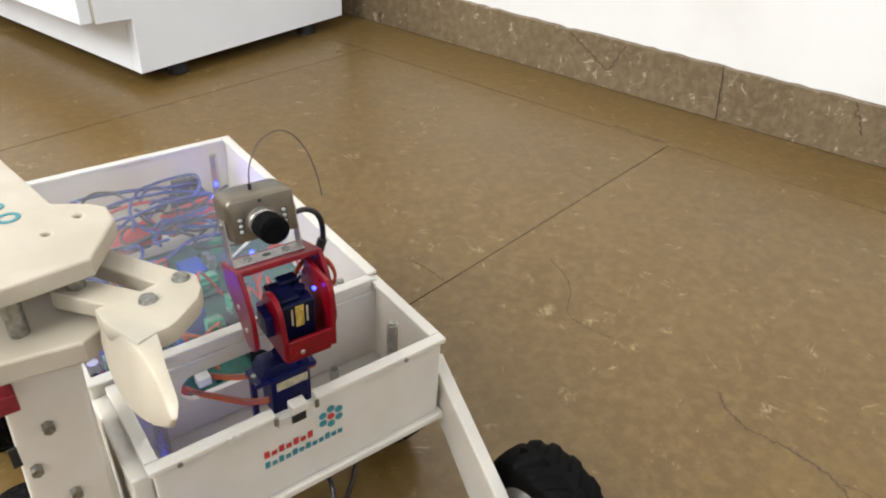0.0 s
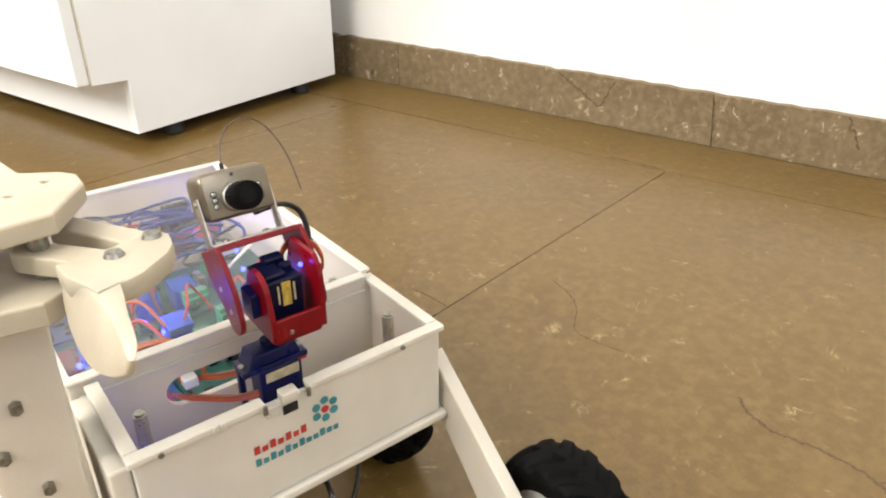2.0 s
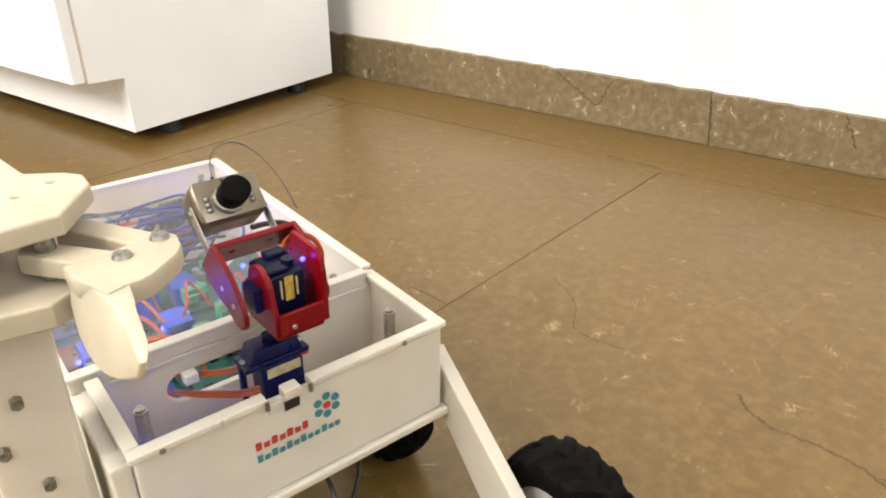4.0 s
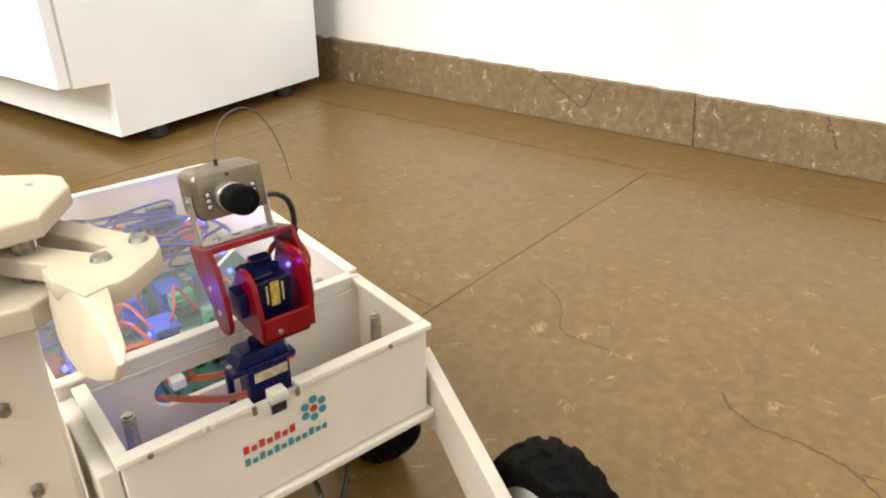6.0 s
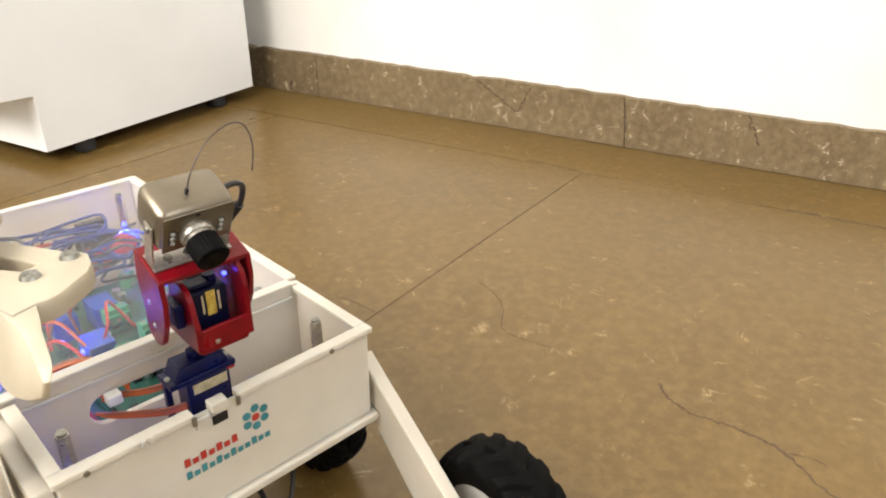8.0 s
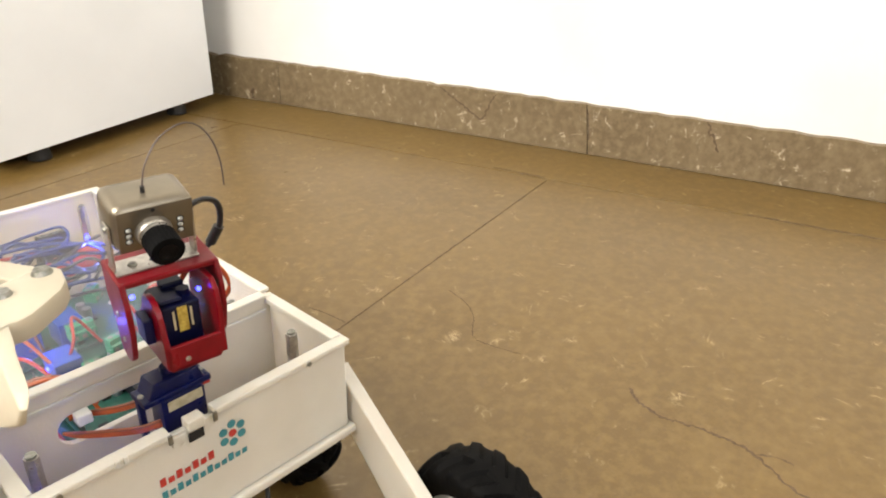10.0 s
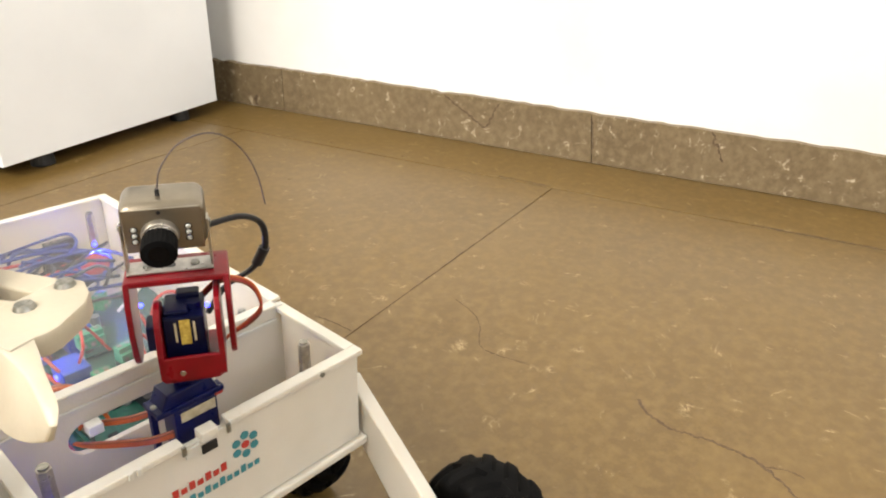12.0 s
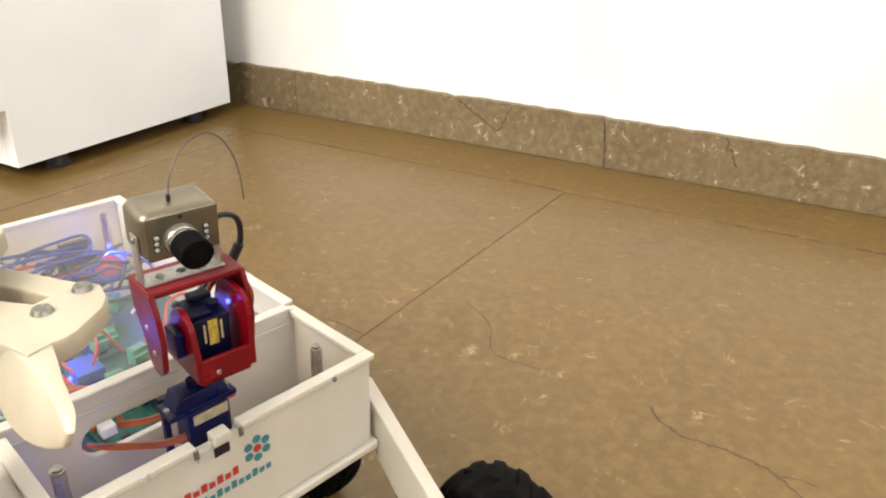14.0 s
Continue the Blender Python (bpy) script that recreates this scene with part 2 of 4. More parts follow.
def add_tube(bm, pts, r, n=8, steps=6, flat=1.0):
    line = curve_points(pts, steps)
    rings = []
    up = Vector((0, 0, 1))
    for i, q in enumerate(line):
        d = (line[min(i + 1, len(line) - 1)] - line[max(i - 1, 0)]).normalized()
        s = d.cross(up)
        s = s.normalized() if s.length > 1e-4 else Vector((1, 0, 0))
        w = s.cross(d)
        rings.append([bm.verts.new(q + r * (math.cos(k * math.tau / n) * s * flat + math.sin(k * math.tau / n) * w)) for k in range(n)])
    for a, b in zip(rings, rings[1:]):
        for k in range(n):
            bm.faces.new((a[k], a[(k + 1) % n], b[(k + 1) % n], b[k]))
    bm.faces.new(rings[0][::-1])
    bm.faces.new(rings[-1])
    return bm


def tube(pts, r, n=8, steps=6, flat=1.0):
    return add_tube(bmesh.new(), pts, r, n, steps, flat)


def circle(x, y, r, n=16, a0=0.0, a1=math.tau):
    full = abs(a1 - a0 - math.tau) < 1e-6
    return [(x + r * math.cos(a0 + (a1 - a0) * k / (n if full else n - 1)), y + r * math.sin(a0 + (a1 - a0) * k / (n if full else n - 1)))
            for k in range(n)]


def slot(x0, x1, y, r, n=9):
    """The outline of a long hole with round ends."""
    return circle(x1, y, r, n, -math.pi / 2, math.pi / 2) + circle(x0, y, r, n, math.pi / 2, math.pi * 1.5)


def empty(name, m=None):
    ob = new(name)
    if m is not None:
        ob.matrix_world = m
    return ob


UPRIGHT = pose(0, 0, 0, 90, 0, 0)       # an outline in x and y becomes one in x and z, thick towards -y
SIDEWAYS = pose(0, 0, 0, 90, 0, 90)     # an outline in x and y becomes one in y and z, thick towards +x

# ---- the room ----
WALL_U = 0.878          # the wall with the stone skirting
BACK_U, NEAR_V, FAR_V, HIGH = -1.7, -2.3, 2.2, 2.8


def structure(name, bm, mat, label, m=ROOM):
    ob = part(name, bm, mat)
    ob.matrix_world = m
    return tagged(ob, label, name.split("_")[0], kind="structure")


def build_room():
    floor = structure("floor", box((BACK_U - 0.2, NEAR_V - 0.2, -0.08), (WALL_U + 0.2, FAR_V + 0.2, -0.004), 0), M_GROUT,
                      "brown polished stone tile floor with dark joints")
    structure("wall_east", box((WALL_U, NEAR_V, -0.004), (WALL_U + 0.2, FAR_V, HIGH), 0), M_WALL, "plain white painted wall above a stone skirting")
    structure("wall_north", box((BACK_U - 0.2, FAR_V, -0.004), (WALL_U + 0.2, FAR_V + 0.2, HIGH), 0), M_WALL, "plain white painted wall")
    # unseen wall, set close for stronger falloff; opening added behind the first lamp
    w = bmesh.new()
    for lo, hi in (((NEAR_V, -0.004), (FAR_V, 1.15)), ((NEAR_V, 2.55), (FAR_V, HIGH)), ((NEAR_V, 1.15), (-0.18, 2.55)), ((1.58, 1.15), (FAR_V, 2.55))):
        add_box(w, (BACK_U - 0.2, lo[0], lo[1]), (BACK_U, hi[0], hi[1]))
    structure("wall_west", w, M_WALL, "unseen white painted wall with a wide opening added for light")
    # unseen wall too, its opening added behind the second lamp
    w = bmesh.new()
    for lo, hi in (((BACK_U - 0.2, -0.004), (WALL_U + 0.2, 1.15)), ((BACK_U - 0.2, 2.55), (WALL_U + 0.2, HIGH)),
                   ((BACK_U - 0.2, 1.15), (-1.52, 2.55)), ((0.02, 1.15), (WALL_U + 0.2, 2.55))):
        add_box(w, (lo[0], NEAR_V - 0.2, lo[1]), (hi[0], NEAR_V, hi[1]))
    structure("wall_south", w, M_WALL, "unseen white painted wall with an opening added for light")
    structure("ceiling", box((BACK_U - 0.2, NEAR_V - 0.2, HIGH), (WALL_U + 0.2, FAR_V + 0.2, HIGH + 0.15), 0), M_CEIL, "plain white ceiling")
    return floor


# ---- white cabinet by the wall ----
def build_cabinet():
    cab = tagged(empty("cabinet", ROOM), "white laminate floor cabinet with a recessed kickboard on black feet", "cabinet")
    v0, v1, u1, top = 0.723, 1.75, 0.80, 0.86
    side = [(0.334, 0.102), (0.386, 0.099), (0.386, 0.021), (u1, 0.021), (u1, top), (0.334, top)]
    # outline in u and z, set upright
    part("side_panel", prism(side, -0.018, 0.0, 0.0006, pose(0, v0, 0, 90, 0, 0)), M_LAMINATE, cab, "white laminate side panel notched for the kickboard")
    part("side_panel", prism(side, -0.018, 0.0, 0.0006, pose(0, v1, 0, 90, 0, 0)), M_LAMINATE, cab)
    part("edge_band", box((0.3320, v0 + 0.0003, 0.1025), (0.3338, v0 + 0.0175, top), 0.0002), M_EDGE, cab, "cream edge band")
    part("kickboard", box((0.386, v0 + 0.0185, 0.021), (0.402, v1 - 0.0005, 0.099), 0.0005), M_LAMINATE, cab)
    part("bottom_panel", box((0.336, v0 + 0.0185, 0.1025), (u1 - 0.001, v1 - 0.0005, 0.118), 0.0005), M_LAMINATE, cab)
    part("top_panel", box((0.336, v0 + 0.0185, top - 0.018), (u1 - 0.001, v1 - 0.0005, top), 0.0005), M_LAMINATE, cab)
    part("back_panel", box((u1 - 0.012, v0 + 0.019, 0.119), (u1 - 0.004, v1 - 0.001, top - 0.019), 0), M_LAMINATE, cab)
    half = (v0 + v1) / 2
    for a, b in ((v0 + 0.002, half - 0.0015), (half + 0.0015, v1 + 0.016)):
        part("door", box((0.3135, a, 0.104), (0.3315, b, top - 0.002), 0.0012), M_LAMINATE, cab, "plain white laminate door")
    for u in (0.46, 0.73):
        for v in (v0 + 0.024, v1 - 0.05):
            f = rod((u, v, 0.0), (u, v, 0.0205), 0.017, 20, 0.014, 0.002)
            part("foot", f, M_DARKPL, cab, "black plastic levelling foot")
    return cab


# ---- the rover ----
RIM, BASE = 0.155, 0.100


def hex_post(parent, x, y, z0, z1, r=0.0031):
    p = part("standoff", rod((x, y, z0), (x, y, z1), r, 6, None, 0.0003), M_STEEL, parent, "hexagonal metal standoff")
    part("standoff_top", rod((x, y, z1), (x, y, z1 + 0.0012), r * 0.72, 12), M_ZINC, p)


def screw_head(name, parent, p, d, r, mat=M_ZINC):
    """A pan head with a cross cut into it, on p, facing d."""
    p, d = Vector(p), Vector(d).normalized()
    bm = rod(p, p + d * r * 0.45, r, 14, r * 0.8)
    q = d.to_track_quat("Z", "Y").to_matrix().to_4x4()
    for a in (0, 90):
        add_box(bm, (-r * 0.55, -r * 0.1, 0), (r * 0.55, r * 0.1, r * 0.04), 0, Matrix.Translation(p + d * r * 0.45) @ q @ pose(0, 0, 0, 0, 0, a + 20))
    return part(name, bm, mat, parent, "", True)


def build_wheel(parent, x0, x1, y, z, r, phase=0.0):
    """A wheel on an axle along x: a ribbed tyre round a grey hub."""
    w = x1 - x0
    t = bmesh.new()
    prof = [(0.05, 0.58), (0.015, 0.62), (0.0, 0.78), (0.01, 0.83), (0.04, 0.87)] + [(0.07 + 0.86 * k / 18, 0.945 - 0.06 * abs(k / 9 - 1) ** 3) for k in range(19)] + [(0.96, 0.87), (0.99, 0.83), (1.0, 0.78), (0.985, 0.62), (0.95, 0.58)]
    n, lugs = 210, 15

    def lug(f, th):
        """How far the tread stands out: swept bars in two staggered rows."""
        best = 0.0
        for side in (-1, 1):
            if side * f < -0.05:
                continue
            u = (lugs * th / math.tau - 1.5 * abs(f) - (0.5 if side < 0 else 0.0) + phase / 24) % 1.0
            best = max(best, min(1.0, max(0.0, (0.29 - abs(u - 0.5)) / 0.07)))
        return best
    rings = []
    for a, q in prof:
        ring = []
        for k in range(n):
            th = k * math.tau / n
            h = q * r + (0.055 * r * lug(a - 0.5, th) if q > 0.8 else 0.0)
            ring.append(t.verts.new((x0 + a * w, y + h * math.sin(th), z + h * math.cos(th))))
        rings.append(ring)
    for a, b in zip(rings, rings[1:] + rings[:1]):
        for k in range(n):
            t.faces.new((a[k], a[(k + 1) % n], b[(k + 1) % n], b[k]))
    bmesh.ops.recalc_face_normals(t, faces=t.faces)
    wheel = part("wheel", rod((x0 + 0.004, y, z), (x1 - 0.004, y, z), r * 0.59, 32, None, 0.001), M_HUB, parent, "grey plastic wheel hub", True)
    part("tyre", t, M_TYRE, wheel, "black rubber tyre with chunky chevron tread", True)
    part("axle_nut", rod((x0 - 0.004, y, z), (x1 + 0.003, y, z), 0.0045, 6), M_ZINC, wheel)
    return wheel


def build_rover():
    rover = tagged(empty("rover_robot"), "white 3D printed six wheel rover robot with open electronics trays", "robot")
    wt = 0.0028
    # front tray
    part("base_plate", box((-0.0805, -0.0030, 0.0945), (0.0800, 0.2830, 0.0995), 0.0012), M_PRINT, rover, "thin white base plate")
    part("tray_front", box((-0.0765, 0.0, BASE), (0.0765, wt, RIM - 0.0035), 0.0004), M_PRINT, rover)
    part("tray_side", box((-0.0765, wt + 0.0002, BASE), (-0.0765 + wt, 0.0605, RIM - 0.0035), 0.0004), M_PRINT, rover)
    part("tray_side", box((0.0765 - wt, wt + 0.0002, BASE), (0.0765, 0.0605, RIM - 0.0035), 0.0004), M_PRINT, rover)
    rim = bmesh.new()
    add_box(rim, (-0.0785, -0.0018, RIM - 0.0033), (-0.0200, 0.0044, RIM), 0.0005)
    add_box(rim, (0.0012, -0.0018, RIM - 0.0033), (0.0785, 0.0044, RIM), 0.0005)
    add_box(rim, (-0.0785, 0.0046, RIM - 0.0033), (-0.0722, 0.0600, RIM), 0.0005)
    add_box(rim, (0.0722, 0.0046, RIM - 0.0033), (0.0785, 0.0668, RIM), 0.0005)
    part("tray_rim", rim, M_PRINT, rover, "flat white rim round the tray")
    # the catch in the middle of the front edge
    catch = box((-0.0120, -0.0021, RIM - 0.0048), (-0.0040, 0.0040, RIM + 0.0005), 0.0006)
    add_box(catch, (-0.0195, -0.0012, RIM - 0.0095), (-0.0128, 0.0036, RIM - 0.0042), 0.0004)
    part("catch", catch, M_PRINT, rover)
    # solid black block gives the shade of a gap; the front is closed
    part("catch_gap", box((-0.0118, -0.0006, RIM - 0.0115), (-0.0045, -0.0001, RIM - 0.0068), 0.0001), M_CHIP, rover, "black block painted for the shaded gap below the catch")
    for x in (-0.0205, 0.0006):
        part("rim_pin", box((x - 0.0010, -0.0030, RIM - 0.0055), (x + 0.0010, -0.0017, RIM - 0.0008), 0.0003), M_ZINC, rover)
    for x in (-0.0655, 0.0525):
        part("rim_screw", rod((x, -0.0026, RIM - 0.0022), (x, -0.0016, RIM - 0.0022), 0.0013, 10), M_ZINC, rover)
    for x in (-0.043, -0.0395):
        part("rim_nub", box((x - 0.001, -0.0030, RIM - 0.0030), (x + 0.001, -0.0017, RIM + 0.0006), 0.0004), M_PRINT, rover)
    # rear box
    def wall_xz(name, outline, y, thick, holes=()):
        return part(name, prism(outline, -thick, 0.0, 0.0004, pose(0, y, 0, 90, 0, 0), holes), M_PRINT, rover)
    x0, x1, y0, y1 = -0.0845, 0.0765, 0.0622, 0.2810
    hole = [slot(-0.036, -0.003, 0.1300, 0.0085)]
    wall_xz("divider", [(x0, BASE), (x1, BASE), (x1, RIM + 0.0006), (x0, RIM + 0.0006)], y0, 0.0034, hole)
    part("divider_ledge", box((x0 + 0.004, y0 - 0.0016, RIM - 0.0085), (0.0715, y0 - 0.0002, RIM - 0.0060), 0.0004), M_PRINT, rover)
    part("divider_cap", box((x0 - 0.0010, y0 - 0.0014, RIM + 0.0008), (0.0720, y0 + 0.0046, RIM + 0.0028), 0.0005), M_PRINT, rover)
    part("box_side", box((x0, y0 + 0.0036, BASE), (x0 + wt, y1, RIM), 0.0004), M_PRINT, rover)
    part("box_side", box((x1 - wt, y0 + 0.0036, BASE), (x1, y1, RIM), 0.0004), M_PRINT, rover)
    part("box_back", box((x0 + wt + 0.0002, y1 - wt, BASE), (x1 - wt - 0.0002, y1, RIM + 0.0002), 0.0004), M_PRINT, rover)
    rim = box((0.0722, y0 + 0.0050, RIM + 0.0002), (0.0788, y1 + 0.0012, RIM + 0.0026), 0.0005)
    add_box(rim, (x0 - 0.0012, y1 - 0.0040, RIM + 0.0002), (0.0720, y1 + 0.0012, RIM + 0.0026), 0.0005)
    part("box_rim", rim, M_PRINT, rover)
    part("box_floor", box((x0 + wt, y0 + 0.004, BASE), (x1 - wt, y1 - wt, BASE + 0.0015), 0), M_PRINT, rover)
    lid = part("clear_lid", box((x0 + 0.002, y0 + 0.0050, RIM + 0.0030), (0.0716, y1 - 0.0045, RIM + 0.0045), 0.0003), M_ACRYL, rover, "clear acrylic sheet over the electronics")
    lid.visible_shadow = False
    for x, y, z in ((0.0615, 0.024, 0.1545), (-0.0650, 0.025, 0.1550), (0.058, 0.074, 0.153), (0.0575, 0.262, 0.1535), (-0.074, 0.262, 0.1535)):
        hex_post(rover, x, y, BASE + 0.001, z)
    for x, y in ((0.040, 0.052), (0.044, 0.030)):
        hex_post(rover, x, y, BASE + 0.0005, BASE + 0.010, 0.0026)
    # left flank: plate, link and pivot boss
    part("flank_plate", box((-0.0855, 0.0035, 0.060), (-0.0767, 0.0610, 0.1495), 0.0012), M_PRINT, rover)
    part("flank_boss", rod((-0.0895, 0.014, 0.106), (-0.0780, -0.006, 0.106), 0.0075, 20, None, 0.001), M_PRINT, rover, "", True)
    # right rocker legs
    leg = [(0.026, 0.114), (0.012, 0.129), (-0.058, 0.0700), (-0.078, 0.046), (-0.070, 0.028), (-0.045, 0.028), (-0.034, 0.048)]
    part("rocker_leg", prism(leg, 0.0803, 0.0883, 0.0010, SIDEWAYS), M_PRINT, rover, "white printed diagonal leg")
    part("axle_hanger", box((0.064, 0.078, 0.038), (0.070, 0.090, 0.0944), 0.001), M_PRINT, rover)
    part("pivot", rod((0.0775, 0.012, 0.117), (0.0890, 0.012, 0.117), 0.006, 20), M_PRINT, rover, "", True)
    build_wheel(rover, 0.0985, 0.1325, -0.0630, 0.0435, 0.0435, 5)
    build_wheel(rover, 0.0780, 0.1090, 0.0840, 0.0420, 0.0420, 14)
    for x in (-0.141, 0.104):
        build_wheel(rover, x, x + 0.031, 0.225, 0.0420, 0.0420, 3)
    build_wheel(rover, -0.141, -0.110, 0.075, 0.0420, 0.0420, 8)
    part("rear_axle", rod((-0.110, 0.225, 0.043), (0.104, 0.225, 0.043), 0.004, 12), M_ZINC, rover)
    for x in (-0.060, 0.060):
        part("axle_hanger", box((x - 0.004, 0.218, 0.039), (x + 0.004, 0.232, 0.094), 0.001), M_PRINT, rover)
    part("middle_axle", rod((-0.110, 0.075, 0.043), (-0.060, 0.075, 0.043), 0.004, 12), M_ZINC, rover)
    part("axle_hanger", box((-0.070, 0.068, 0.039), (-0.062, 0.082, 0.094), 0.001), M_PRINT, rover)
    part("motor_cable", tube([(0.010, 0.03, 0.093), (0.008, 0.0, 0.080), (0.000, -0.01, 0.066), (0.010, 0.0, 0.050), (0.04, 0.03, 0.046), (0.064, 0.07, 0.044)], 0.0014), M_CABLE, rover, "", True)
    # mark on the front: a ring of dots and two lines of plain bars
    cx, cz = 0.0088, 0.1362
    dots = bmesh.new()
    for k in range(6):
        a = radians(60 * k + 30)
        add_rod(dots, (cx + 0.0052 * math.cos(a), -0.0003, cz + 0.0052 * math.sin(a)), (cx + 0.0052 * math.cos(a), 0.0, cz + 0.0052 * math.sin(a)), 0.0021, 16)
    part("mark_dots", dots, M_INKTEAL, rover, "ring of six teal dots")
    part("mark_dot", rod((cx, -0.0003, cz), (cx, 0.0, cz), 0.0020, 16), M_INKRED, rover)
    for mat, xa, xb, zb, hgt, count in ((M_INKRED, -0.0275, -0.0005, 0.1285, 0.0046, 7), (M_INKTEAL, -0.0275, 0.0160, 0.1215, 0.0044, 12)):
        step = (xb - xa) / count
        for k in range(count):
            tall = hgt * (0.92 if k in (0, 2, 4, 6, 9) else 0.62)
            part("mark_bar", box((xa + k * step, -0.0003, zb), (xa + (k + 0.70) * step, 0.0, zb + tall), 0), mat, rover)
    return rover


def add_block(parent, name, lo, hi, mat, r=0.0006):
    return part(name, box(lo, hi, r), mat, parent)


def terminal(parent, x, y, z, n=2, turn=0, mat=M_TERMG):
    """A screw terminal: a stepped block with wire mouths and screw tops."""
    m = pose(x, y, z, 0, 0, turn)
    w = 0.005 * n
    bm = add_box(bmesh.new(), (-w / 2, -0.004, 0), (w / 2, 0.004, 0.006), 0.0004, m)
    add_box(bm, (-w / 2, -0.0022, 0.006), (w / 2, 0.004, 0.0095), 0.0004, m)
    body = part("terminal_block", bm, mat, parent)
    bm = bmesh.new()
    for k in range(n):
        xx = -w / 2 + 0.005 * (k + 0.5)
        add_rod(bm, m @ Vector((xx, 0.001, 0.0095)), m @ Vector((xx, 0.001, 0.0099)), 0.0016, 10)
        add_box(bm, (xx - 0.0014, -0.0042, 0.0012), (xx + 0.0014, -0.0038, 0.0042), 0, m)
    part("terminal_screws", bm, M_ZINC, body)


